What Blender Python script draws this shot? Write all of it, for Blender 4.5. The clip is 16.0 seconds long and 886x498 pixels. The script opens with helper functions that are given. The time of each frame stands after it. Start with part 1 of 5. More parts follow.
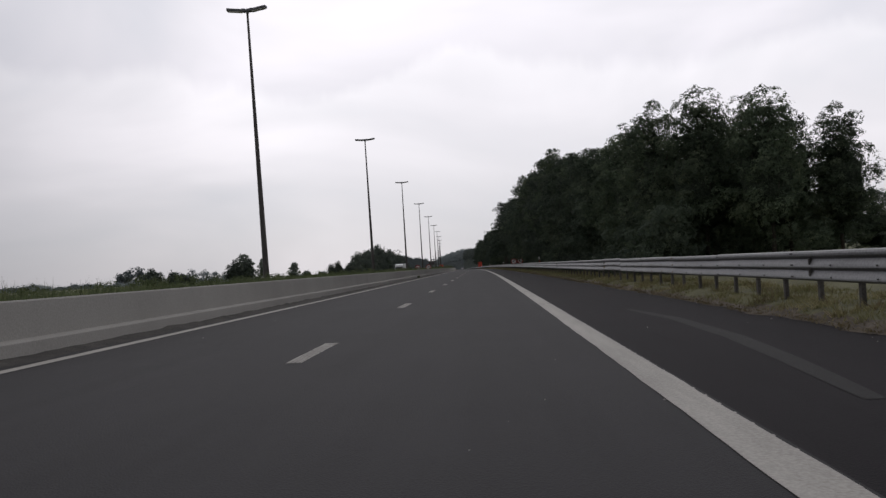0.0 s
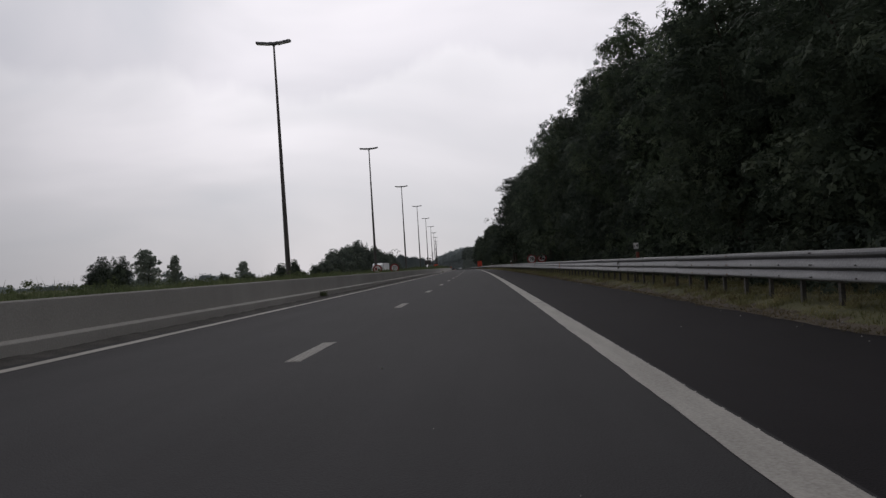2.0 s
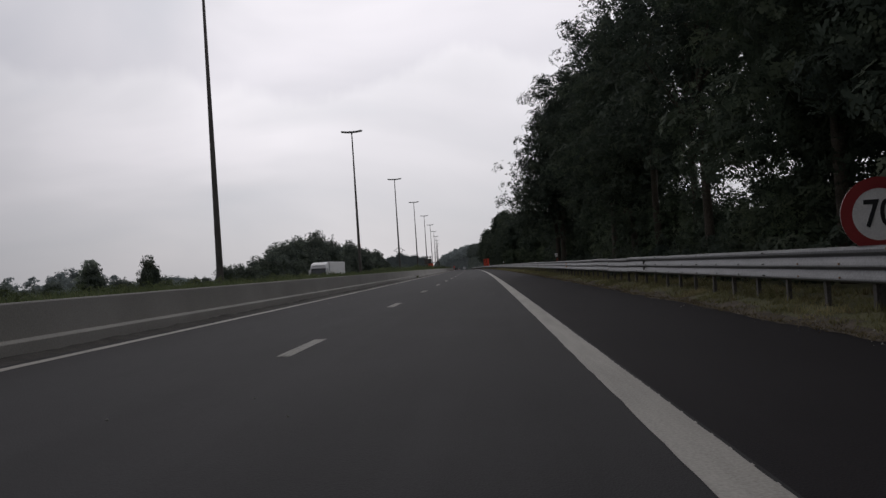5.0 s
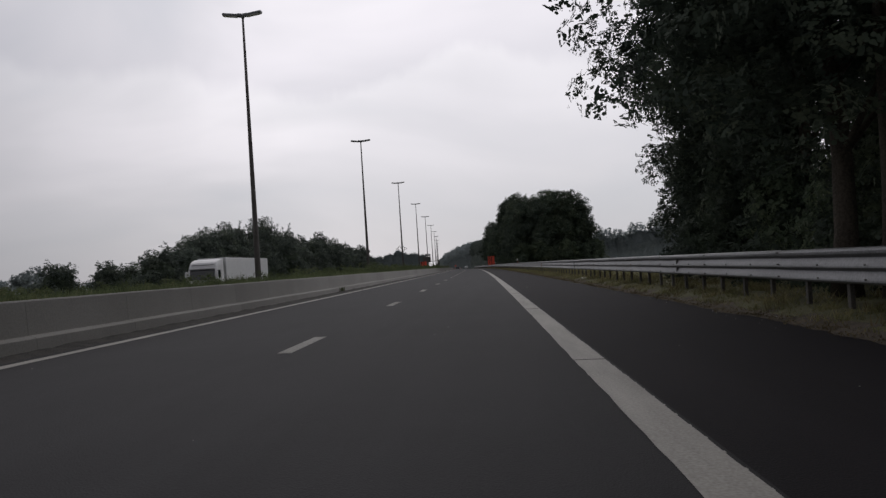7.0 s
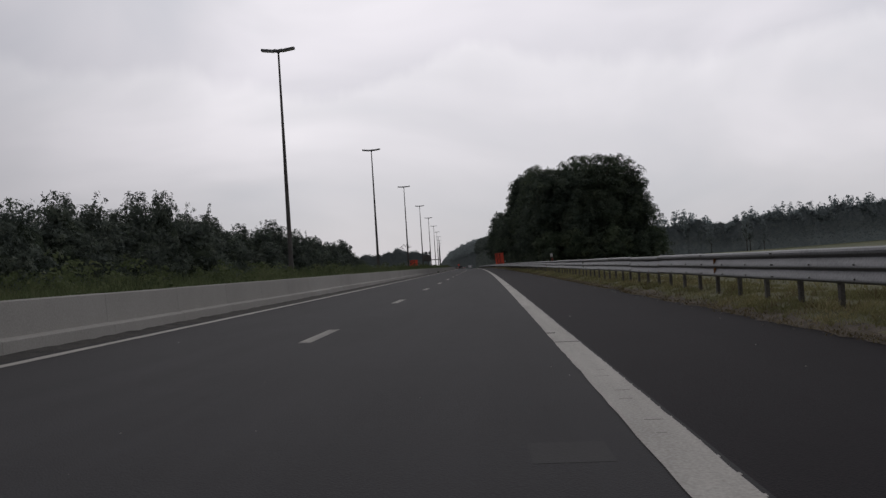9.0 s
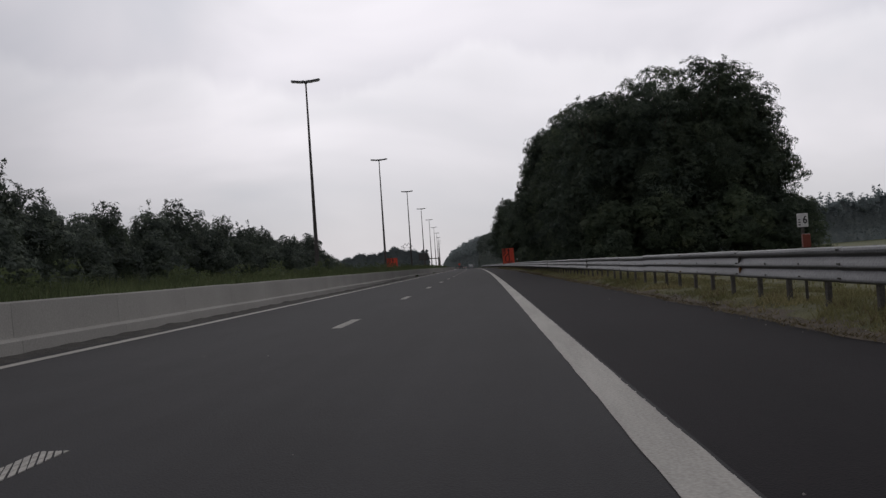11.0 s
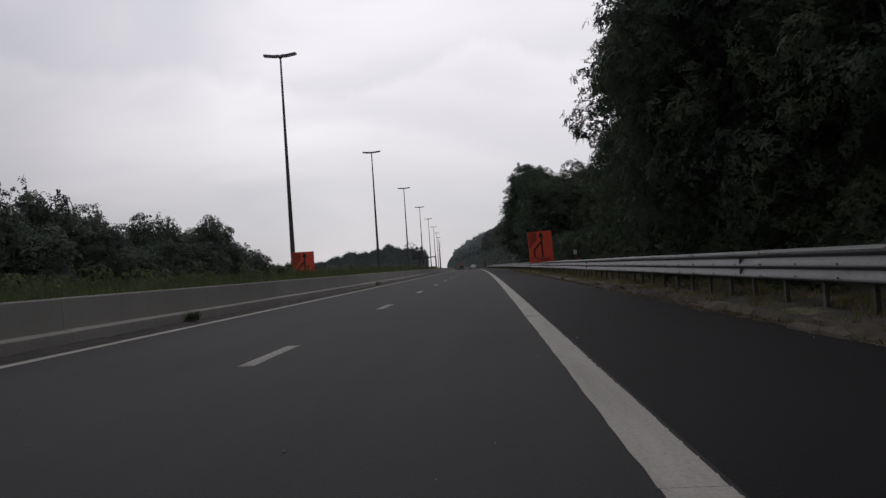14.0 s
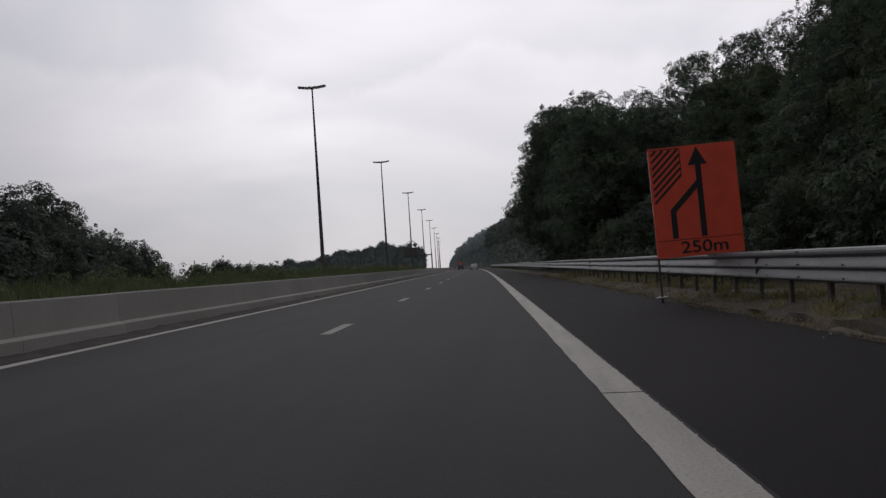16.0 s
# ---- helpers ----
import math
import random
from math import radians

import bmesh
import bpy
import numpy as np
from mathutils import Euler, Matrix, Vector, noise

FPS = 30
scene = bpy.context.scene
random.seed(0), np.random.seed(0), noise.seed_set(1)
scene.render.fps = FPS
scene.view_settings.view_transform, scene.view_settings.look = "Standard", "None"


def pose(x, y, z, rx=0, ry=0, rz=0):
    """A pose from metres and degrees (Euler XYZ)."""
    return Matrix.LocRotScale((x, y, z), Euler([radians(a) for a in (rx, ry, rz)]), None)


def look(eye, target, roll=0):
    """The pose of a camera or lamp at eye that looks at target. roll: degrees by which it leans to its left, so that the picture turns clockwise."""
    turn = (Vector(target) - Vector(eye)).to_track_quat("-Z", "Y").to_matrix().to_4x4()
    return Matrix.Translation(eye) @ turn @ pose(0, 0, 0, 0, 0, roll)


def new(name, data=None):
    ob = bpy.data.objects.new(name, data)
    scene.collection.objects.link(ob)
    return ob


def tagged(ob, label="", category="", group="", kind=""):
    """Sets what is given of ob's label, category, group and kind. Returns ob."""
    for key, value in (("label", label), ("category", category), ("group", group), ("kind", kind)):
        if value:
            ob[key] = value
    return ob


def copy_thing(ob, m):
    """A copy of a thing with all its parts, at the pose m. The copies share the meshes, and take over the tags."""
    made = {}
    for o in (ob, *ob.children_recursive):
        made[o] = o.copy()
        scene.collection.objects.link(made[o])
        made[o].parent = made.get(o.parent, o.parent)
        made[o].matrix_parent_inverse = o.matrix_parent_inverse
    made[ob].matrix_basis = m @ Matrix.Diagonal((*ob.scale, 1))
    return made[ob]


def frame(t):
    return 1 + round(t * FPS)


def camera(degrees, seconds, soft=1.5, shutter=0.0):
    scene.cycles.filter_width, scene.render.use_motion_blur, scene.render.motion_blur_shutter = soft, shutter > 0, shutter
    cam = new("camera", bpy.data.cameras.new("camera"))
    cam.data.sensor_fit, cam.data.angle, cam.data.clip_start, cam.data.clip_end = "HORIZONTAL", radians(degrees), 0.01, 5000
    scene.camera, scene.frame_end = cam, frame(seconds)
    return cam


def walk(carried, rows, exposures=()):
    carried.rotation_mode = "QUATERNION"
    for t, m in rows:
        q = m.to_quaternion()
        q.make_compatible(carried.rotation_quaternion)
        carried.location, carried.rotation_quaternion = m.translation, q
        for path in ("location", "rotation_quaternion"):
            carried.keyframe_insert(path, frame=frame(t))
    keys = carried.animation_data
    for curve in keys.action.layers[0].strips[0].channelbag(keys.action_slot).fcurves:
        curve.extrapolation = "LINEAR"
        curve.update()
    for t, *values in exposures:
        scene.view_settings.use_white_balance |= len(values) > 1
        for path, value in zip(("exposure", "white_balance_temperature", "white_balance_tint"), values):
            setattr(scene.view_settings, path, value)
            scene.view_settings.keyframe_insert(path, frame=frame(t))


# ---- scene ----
# Road coordinates: n metres to the right of the first camera's line, s metres along the road, z above the road datum.
# The whole motorway runs in a very gentle left bend and over a very flat crest.
BEND, CREST, BEND_END = 9.889e-5, -1.133e-5, 1000.0
FALL = 0.014  # crossfall of the lanes, down to the right


def spot(n, s, z=0.0):
    e = min(s, BEND_END)
    x = n - BEND * e * e / 2 - BEND * e * (s - e)
    return Vector((x, s + n * BEND * e, z + CREST * e * e / 2 + CREST * e * (s - e)))


def heading(s):
    return BEND * min(s, BEND_END)


def place(n, s, z=0.0, turn=0.0, scale=1.0):
    return Matrix.Translation(spot(n, s, z)) @ Matrix.Rotation(heading(s) + radians(turn), 4, "Z") @ Matrix.Scale(scale, 4)


def lay(n, s, z=0.0):
    """As place(), but lying in the slope of the road too."""
    return place(n, s, z) @ Matrix.Rotation(CREST * min(s, BEND_END), 4, "X")


# camera and its drive: seconds, n, s, yaw, pitch and roll against the road
cam = camera(58.3, 16.0, soft=1.4)
DRIVE = [
    (0.0, 0.000, 0.00, 2.99, 1.28, -3.21),
    (0.5, -0.003, 12.47, 2.89, 1.28, -3.21),
    (1.0, -0.006, 24.92, 2.80, 1.31, -3.21),
    (1.5, -0.005, 37.36, 2.77, 1.30, -3.20),
    (2.0, 0.007, 49.83, 2.73, 1.28, -3.23),
    (2.5, 0.044, 62.29, 2.69, 1.31, -3.24),
    (3.0, 0.119, 74.70, 2.62, 1.29, -3.35),
    (3.5, 0.207, 87.02, 2.66, 1.35, -3.45),
    (4.0, 0.290, 99.28, 2.81, 1.33, -3.50),
    (4.5, 0.335, 111.62, 2.82, 1.31, -3.52),
    (5.0, 0.353, 124.03, 2.84, 1.30, -3.54),
    (5.5, 0.358, 136.47, 2.86, 1.28, -3.56),
    (6.0, 0.361, 148.92, 2.87, 1.26, -3.58),
    (6.5, 0.374, 161.35, 2.89, 1.25, -3.60),
    (7.0, 0.410, 173.75, 2.85, 1.25, -3.44),
    (7.5, 0.433, 186.07, 2.90, 1.39, -3.39),
    (8.0, 0.449, 198.29, 2.96, 1.30, -3.35),
    (8.5, 0.463, 210.38, 2.99, 1.31, -3.35),
    (9.0, 0.478, 222.35, 3.01, 1.23, -3.37),
    (9.5, 0.490, 234.25, 3.00, 1.23, -3.42),
    (10.0, 0.502, 246.08, 3.00, 1.23, -3.48),
    (10.5, 0.513, 257.81, 2.99, 1.23, -3.53),
    (11.0, 0.526, 269.45, 2.99, 1.23, -3.58),
    (11.5, 0.542, 280.98, 2.99, 1.24, -3.63),
    (12.0, 0.560, 292.38, 2.99, 1.25, -3.65),
    (12.5, 0.596, 303.70, 3.02, 1.21, -3.59),
    (13.0, 0.613, 315.00, 3.02, 1.26, -3.57),
    (13.5, 0.612, 326.27, 3.01, 1.31, -3.56),
    (14.0, 0.596, 337.55, 3.02, 1.28, -3.56),
    (14.5, 0.564, 348.87, 3.08, 1.31, -3.54),
    (15.0, 0.527, 360.33, 3.03, 1.28, -3.51),
    (15.5, 0.490, 371.83, 3.02, 1.36, -3.50),
    (16.0, 0.459, 383.31, 2.97, 1.25, -3.48),
]


def seat(n, s, yaw, pitch, roll):
    eye = spot(n, s, 1.112 - FALL * n)
    yaw, pitch = radians(yaw) + heading(s), radians(pitch) + CREST * s
    ahead = Vector((-math.sin(yaw) * math.cos(pitch), math.cos(yaw) * math.cos(pitch), math.sin(pitch)))
    return look(eye, eye + ahead * 10, roll)


walk(cam, [(t, seat(n, s, a, b, c)) for t, n, s, a, b, c in DRIVE],
     exposures=[(0, 0.14), (0.6, 0.14), (1.0, 0.09), (1.6, -0.01), (4, -0.04), (7, -0.04), (8.0, -0.12), (8.8, -0.13), (9.6, -0.08), (11.5, -0.04), (16.0, -0.02)])

# ---- light: an overcast sky with a very soft sun behind it ----
world = bpy.data.worlds.new("overcast_sky")
world.use_nodes = True
scene.world = world
wt = world.node_tree
wt.nodes.clear()


def node(tree, kind, **values):
    nd = tree.nodes.new(kind)
    for key, value in values.items():
        if isinstance(value, (int, float, str, bool)) and key in ("noise_dimensions", "operation", "blend_type", "data_type", "feature", "sky_type", "sun_disc", "sun_elevation", "sun_rotation", "wave_type"):
            if key == "noise_dimensions": nd.noise_dimensions = value
            elif key == "operation": nd.operation = value
            elif key == "blend_type": nd.blend_type = value
            elif key == "data_type": nd.data_type = value
            elif key == "feature": nd.feature = value
            elif key == "sky_type": nd.sky_type = value
            elif key == "sun_disc": nd.sun_disc = value
            elif key == "sun_elevation": nd.sun_elevation = value
            elif key == "sun_rotation": nd.sun_rotation = value
        else:
            nd.inputs[key.replace("_", " ")].default_value = value
    return nd


def ramp(tree, source, stops):
    nd = tree.nodes.new("ShaderNodeValToRGB")
    el = nd.color_ramp.elements
    while len(el) < len(stops):
        el.new(0.5)
    for e, (pos, col) in zip(el, stops):
        e.position, e.color = pos, (*col, 1)
    tree.links.new(source, nd.inputs[0])
    return nd


sky = node(wt, "ShaderNodeTexSky", sky_type="NISHITA", sun_disc=False, sun_elevation=radians(46), sun_rotation=radians(-10))
sky_dim = node(wt, "ShaderNodeMixRGB", blend_type="MULTIPLY", Fac=1.0, Color2=(0.1, 0.1, 0.1, 1))
wt.links.new(sky.outputs[0], sky_dim.inputs["Color1"])
coord = wt.nodes.new("ShaderNodeTexCoord")
stretch = wt.nodes.new("ShaderNodeMapping")
stretch.inputs["Scale"].default_value = (1.4, 1.4, 3.6)
wt.links.new(coord.outputs["Generated"], stretch.inputs[0])
cloud_noise = node(wt, "ShaderNodeTexNoise", Scale=1.5, Detail=4.0, Roughness=0.48, Distortion=0.5)
wt.links.new(stretch.outputs[0], cloud_noise.inputs["Vector"])
clouds = ramp(wt, cloud_noise.outputs["Fac"], [(0.30, (0.69, 0.69, 0.74)), (0.50, (0.815, 0.79, 0.832)), (0.66, (0.95, 0.91, 0.955))])
over = node(wt, "ShaderNodeMixRGB", blend_type="MIX", Fac=0.94)
wt.links.new(sky_dim.outputs[0], over.inputs["Color1"])
wt.links.new(clouds.outputs[0], over.inputs["Color2"])
bg = node(wt, "ShaderNodeBackground", Strength=1.05)
# the cloud is thinner towards the hidden sun, ahead of the drive, and heavier behind
toward = wt.nodes.new("ShaderNodeVectorMath")
toward.operation = "DOT_PRODUCT"
toward.inputs[1].default_value = Vector((0.32, 0.88, 0.33)).normalized()
wt.links.new(coord.outputs["Generated"], toward.inputs[0])
thick = ramp(wt, toward.outputs["Value"], [(0.0, (0.40, 0.40, 0.41)), (0.5, (0.60, 0.60, 0.61)), (0.82, (1, 1, 1))])
deep = node(wt, "ShaderNodeMixRGB", blend_type="MULTIPLY", Fac=1.0)
wt.links.new(over.outputs[0], deep.inputs["Color1"])
wt.links.new(thick.outputs[0], deep.inputs["Color2"])
level = wt.nodes.new("ShaderNodeSeparateXYZ")
wt.links.new(coord.outputs["Generated"], level.inputs[0])
haze = ramp(wt, level.outputs["Z"], [(0.0, (0.74, 0.745, 0.75)), (0.16, (0.92, 0.92, 0.92)), (0.34, (1, 1, 1)), (0.5, (0.92, 0.92, 0.92)), (1.0, (0.55, 0.55, 0.56))])
low = node(wt, "ShaderNodeMixRGB", blend_type="MULTIPLY", Fac=1.0)
wt.links.new(deep.outputs[0], low.inputs["Color1"])
wt.links.new(haze.outputs[0], low.inputs["Color2"])
# a lumpy cloud bank: pale along its upper edge, greyer cloud above it
bank_noise = node(wt, "ShaderNodeTexNoise", Scale=5.0, Detail=5.0, Roughness=0.55)
bank_map = wt.nodes.new("ShaderNodeMapping")
bank_map.inputs["Scale"].default_value = (1.0, 1.0, 0.25)
wt.links.new(coord.outputs["Generated"], bank_map.inputs[0])
wt.links.new(bank_map.outputs[0], bank_noise.inputs["Vector"])
bank_edge = node(wt, "ShaderNodeMath", operation="MULTIPLY_ADD")
bank_edge.inputs[1].default_value, bank_edge.inputs[2].default_value = -0.16, 0.08
wt.links.new(bank_noise.outputs["Fac"], bank_edge.inputs[0])
bank_height = node(wt, "ShaderNodeMath", operation="ADD")
wt.links.new(level.outputs["Z"], bank_height.inputs[0])
wt.links.new(bank_edge.outputs[0], bank_height.inputs[1])
bank = ramp(wt, bank_height.outputs[0], [(0.05, (0.97, 0.97, 0.97)), (0.16, (0.98, 0.98, 0.98)), (0.228, (1.05, 1.05, 1.045)), (0.245, (0.955, 0.955, 0.965)), (0.36, (1.0, 1.0, 1.0))])
banked = node(wt, "ShaderNodeMixRGB", blend_type="MULTIPLY", Fac=1.0)
wt.links.new(low.outputs[0], banked.inputs["Color1"])
wt.links.new(bank.outputs[0], banked.inputs["Color2"])
wt.links.new(banked.outputs[0], bg.inputs["Color"])
out = wt.nodes.new("ShaderNodeOutputWorld")
wt.links.new(bg.outputs[0], out.inputs["Surface"])

sun_data = bpy.data.lights.new("sun", "SUN")
sun_data.energy, sun_data.angle, sun_data.color = 0.35, radians(40), (1.0, 0.97, 0.93)
sun = new("sun", sun_data)
sun.matrix_basis = look((0, 0, 60), (10, -55, 2))

# ---- materials ----


def material(name):
    m = bpy.data.materials.new(name)
    m.use_nodes = True
    t = m.node_tree
    b = t.nodes["Principled BSDF"]
    return m, t, b


def surface(name, dark, light, rough=0.8, metal=0.0, scale=4.0, fine=60.0, bump=0.2, stretch=(1, 1, 1), vary=0.0, spec=0.4):
    """Two scales of mottling between two colours, with a fine relief."""
    m, t, b = material(name)
    geo = t.nodes.new("ShaderNodeNewGeometry")
    mp = t.nodes.new("ShaderNodeMapping")
    mp.inputs["Scale"].default_value = stretch
    t.links.new(geo.outputs["Position"], mp.inputs[0])
    big = node(t, "ShaderNodeTexNoise", Scale=scale, Detail=4.0, Roughness=0.6)
    small = node(t, "ShaderNodeTexNoise", Scale=fine, Detail=2.0)
    t.links.new(mp.outputs[0], big.inputs["Vector"])
    t.links.new(geo.outputs["Position"], small.inputs["Vector"])
    mix = node(t, "ShaderNodeMath", operation="ADD")
    half = node(t, "ShaderNodeMath", operation="MULTIPLY")
    half.inputs[1].default_value = 0.5
    t.links.new(big.outputs["Fac"], mix.inputs[0])
    t.links.new(small.outputs["Fac"], mix.inputs[1])
    t.links.new(mix.outputs[0], half.inputs[0])
    col = ramp(t, half.outputs[0], [(0.36, dark), (0.64, light)])
    last = col.outputs[0]
    if vary:
        info = t.nodes.new("ShaderNodeObjectInfo")
        hsv = t.nodes.new("ShaderNodeHueSaturation")
        rng_map = t.nodes.new("ShaderNodeMapRange")
        rng_map.inputs["To Min"].default_value, rng_map.inputs["To Max"].default_value = 1 - vary, 1 + vary
        t.links.new(info.outputs["Random"], rng_map.inputs["Value"])
        t.links.new(rng_map.outputs[0], hsv.inputs["Value"])
        t.links.new(last, hsv.inputs["Color"])
        last = hsv.outputs[0]
    t.links.new(last, b.inputs["Base Color"])
    b.inputs["Roughness"].default_value, b.inputs["Metallic"].default_value = rough, metal
    b.inputs["Specular IOR Level"].default_value = spec
    if bump:
        bp = node(t, "ShaderNodeBump", Strength=bump, Distance=0.01)
        t.links.new(small.outputs["Fac"], bp.inputs["Height"])
        t.links.new(bp.outputs[0], b.inputs["Normal"])
    return m


def foliage(name, dark, light, yellow, translucent=0.25, lobed=0.0):
    """Leaves: each leaf its own tone, each plant a little different."""
    m, t, b = material(name)
    geo = t.nodes.new("ShaderNodeNewGeometry")
    info = t.nodes.new("ShaderNodeObjectInfo")
    big = node(t, "ShaderNodeTexNoise", Scale=0.55, Detail=3.0)
    t.links.new(geo.outputs["Position"], big.inputs["Vector"])
    add = node(t, "ShaderNodeMath", operation="ADD")
    half = node(t, "ShaderNodeMath", operation="MULTIPLY")
    half.inputs[1].default_value = 0.95
    add.operation = "MULTIPLY_ADD"
    add.inputs[1].default_value = 0.32
    shift = node(t, "ShaderNodeMath", operation="MULTIPLY_ADD")
    shift.inputs[1].default_value, shift.inputs[2].default_value = 1.5, -0.36
    t.links.new(big.outputs["Fac"], shift.inputs[0])
    t.links.new(geo.outputs["Random Per Island"], add.inputs[0])
    t.links.new(shift.outputs[0], add.inputs[2])
    t.links.new(add.outputs[0], half.inputs[0])
    col = ramp(t, half.outputs[0], [(0.2, dark), (0.6, light), (0.85, yellow)])
    hsv = t.nodes.new("ShaderNodeHueSaturation")
    rm = t.nodes.new("ShaderNodeMapRange")
    rm.inputs["To Min"].default_value, rm.inputs["To Max"].default_value = 0.8, 1.25
    t.links.new(info.outputs["Random"], rm.inputs["Value"])
    t.links.new(rm.outputs[0], hsv.inputs["Value"])
    t.links.new(col.outputs[0], hsv.inputs["Color"])
    t.links.new(hsv.outputs[0], b.inputs["Base Color"])
    b.inputs["Roughness"].default_value = 0.75
    b.inputs["Specular IOR Level"].default_value = 0.12
    tr = t.nodes.new("ShaderNodeBsdfTranslucent")
    t.links.new(hsv.outputs[0], tr.inputs["Color"])
    mx = t.nodes.new("ShaderNodeMixShader")
    mx.inputs[0].default_value = translucent
    t.links.new(b.outputs[0], mx.inputs[1])
    t.links.new(tr.outputs[0], mx.inputs[2])
    last = mx
    if lobed:
        # the gaps between the single leaves of a spray
        cells = node(t, "ShaderNodeTexVoronoi", Scale=lobed)
        t.links.new(geo.outputs["Position"], cells.inputs["Vector"])
        gap = node(t, "ShaderNodeMath", operation="GREATER_THAN")
        gap.inputs[1].default_value = 0.52
        t.links.new(cells.outputs["Distance"], gap.inputs[0])
        clear = t.nodes.new("ShaderNodeBsdfTransparent")
        last = t.nodes.new("ShaderNodeMixShader")
        t.links.new(gap.outputs[0], last.inputs[0])
        t.links.new(mx.outputs[0], last.inputs[1])
        t.links.new(clear.outputs[0], last.inputs[2])
    t.links.new(last.outputs[0], t.nodes["Material Output"].inputs["Surface"])
    return m


def plain(name, colour, rough=0.5, metal=0.0, spec=0.5):
    return surface(name, tuple(c * 0.88 for c in colour), tuple(min(1, c * 1.08) for c in colour), rough, metal, 3.0, 40.0, 0.05, spec=spec)


def asphalt(name, dark, light, wheel_tracks, gloss=0.3):
    m, t, b = material(name)
    geo = t.nodes.new("ShaderNodeNewGeometry")
    mp = t.nodes.new("ShaderNodeMapping")
    mp.inputs["Scale"].default_value = (1.0, 0.04, 1.0)
    t.links.new(geo.outputs["Position"], mp.inputs[0])
    streak = node(t, "ShaderNodeTexNoise", Scale=1.6, Detail=4.0, Roughness=0.6)
    t.links.new(mp.outputs[0], streak.inputs["Vector"])
    patch = node(t, "ShaderNodeTexNoise", Scale=0.35, Detail=5.0, Roughness=0.65)
    t.links.new(geo.outputs["Position"], patch.inputs["Vector"])
    grain = node(t, "ShaderNodeTexNoise", Scale=95.0, Detail=2.0, Roughness=0.7)
    t.links.new(geo.outputs["Position"], grain.inputs["Vector"])
    chips = node(t, "ShaderNodeTexVoronoi", Scale=70.0)
    t.links.new(geo.outputs["Position"], chips.inputs["Vector"])
    a = node(t, "ShaderNodeMath", operation="MULTIPLY_ADD")
    a.inputs[1].default_value = 0.35 * wheel_tracks
    t.links.new(streak.outputs["Fac"], a.inputs[0])
    p = node(t, "ShaderNodeMath", operation="MULTIPLY_ADD")
    p.inputs[1].default_value = 0.3
    t.links.new(patch.outputs["Fac"], p.inputs[0])
    t.links.new(p.outputs[0], a.inputs[2])
    g = node(t, "ShaderNodeMath", operation="MULTIPLY")
    g.inputs[1].default_value = 0.4
    t.links.new(grain.outputs["Fac"], g.inputs[0])
    t.links.new(g.outputs[0], p.inputs[2])
    col = ramp(t, a.outputs[0], [(0.38, dark), (0.64, light)])
    t.links.new(col.outputs[0], b.inputs["Base Color"])
    b.inputs["Roughness"].default_value = 0.84
    b.inputs["Specular IOR Level"].default_value = gloss
    bp = node(t, "ShaderNodeBump", Strength=0.5, Distance=0.006)
    t.links.new(chips.outputs["Distance"], bp.inputs["Height"])
    t.links.new(bp.outputs[0], b.inputs["Normal"])
    return m


M_LANE = asphalt("lane_asphalt", (0.0140, 0.0139, 0.0156), (0.0276, 0.0272, 0.0298), 1.0, 0.30)
M_SHOULDER = asphalt("shoulder_asphalt", (0.0098, 0.0086, 0.0102), (0.0192, 0.0168, 0.0196), 0.7, 0.13)
M_GROUND = surface("meadow", (0.04, 0.055, 0.02), (0.13, 0.135, 0.055), 0.95, scale=0.03, fine=6.0, bump=0.5)
M_VERGE = surface("dry_gravel_edge", (0.034, 0.028, 0.021), (0.130, 0.106, 0.077), 0.95, scale=3.2, fine=34.0, bump=1.0)
M_LITTER = surface("dark_soil_and_leaf_litter", (0.026, 0.023, 0.018), (0.085, 0.072, 0.052), 0.95, scale=1.6, fine=30.0, bump=1.0)
M_TURF = surface("yellowed_turf", (0.052, 0.055, 0.024), (0.134, 0.130, 0.058), 0.95, scale=0.9, fine=28.0, bump=1.0)
M_GRIT = surface("dark_gutter_grit", (0.022, 0.022, 0.022), (0.075, 0.07, 0.062), 0.95, scale=2.5, fine=45.0, bump=1.0)
M_CONCRETE = surface("weathered_concrete", (0.275, 0.268, 0.246), (0.362, 0.354, 0.328), 0.85, scale=0.45, fine=34.0, bump=0.12, stretch=(1, 0.8, 0.7), vary=0.05)
M_MARK = surface("road_paint", (0.275, 0.265, 0.24), (0.44, 0.425, 0.39), 0.7, scale=1.3, fine=45.0, bump=0.4, stretch=(3, 0.3, 1))
M_SLAB = surface("weathered_haunch_concrete", (0.075, 0.066, 0.056), (0.15, 0.135, 0.115), 0.95, scale=2.2, fine=40.0, bump=0.8, vary=0.18)
M_TYREMARK = asphalt("tyre_rubber_on_asphalt", (0.009, 0.009, 0.009), (0.02, 0.019, 0.019), 0.7)
M_PATCH = asphalt("repair_asphalt", (0.024, 0.024, 0.025), (0.046, 0.045, 0.045), 0.6)
M_WORN = plain("worn_paint_grey", (0.21, 0.203, 0.19), 0.9)
M_CRACK = plain("dark_joint", (0.03, 0.03, 0.03), 0.95)
M_ZINC = surface("galvanised_steel", (0.115, 0.118, 0.122), (0.205, 0.209, 0.214), 0.5, 0.5, 1.3, 25.0, 0.1, (1, 0.4, 3), vary=0.08)
M_RUST = surface("rust_stain", (0.10, 0.045, 0.02), (0.30, 0.15, 0.06), 0.9, 0.1, 12.0, 60.0, 0.4)
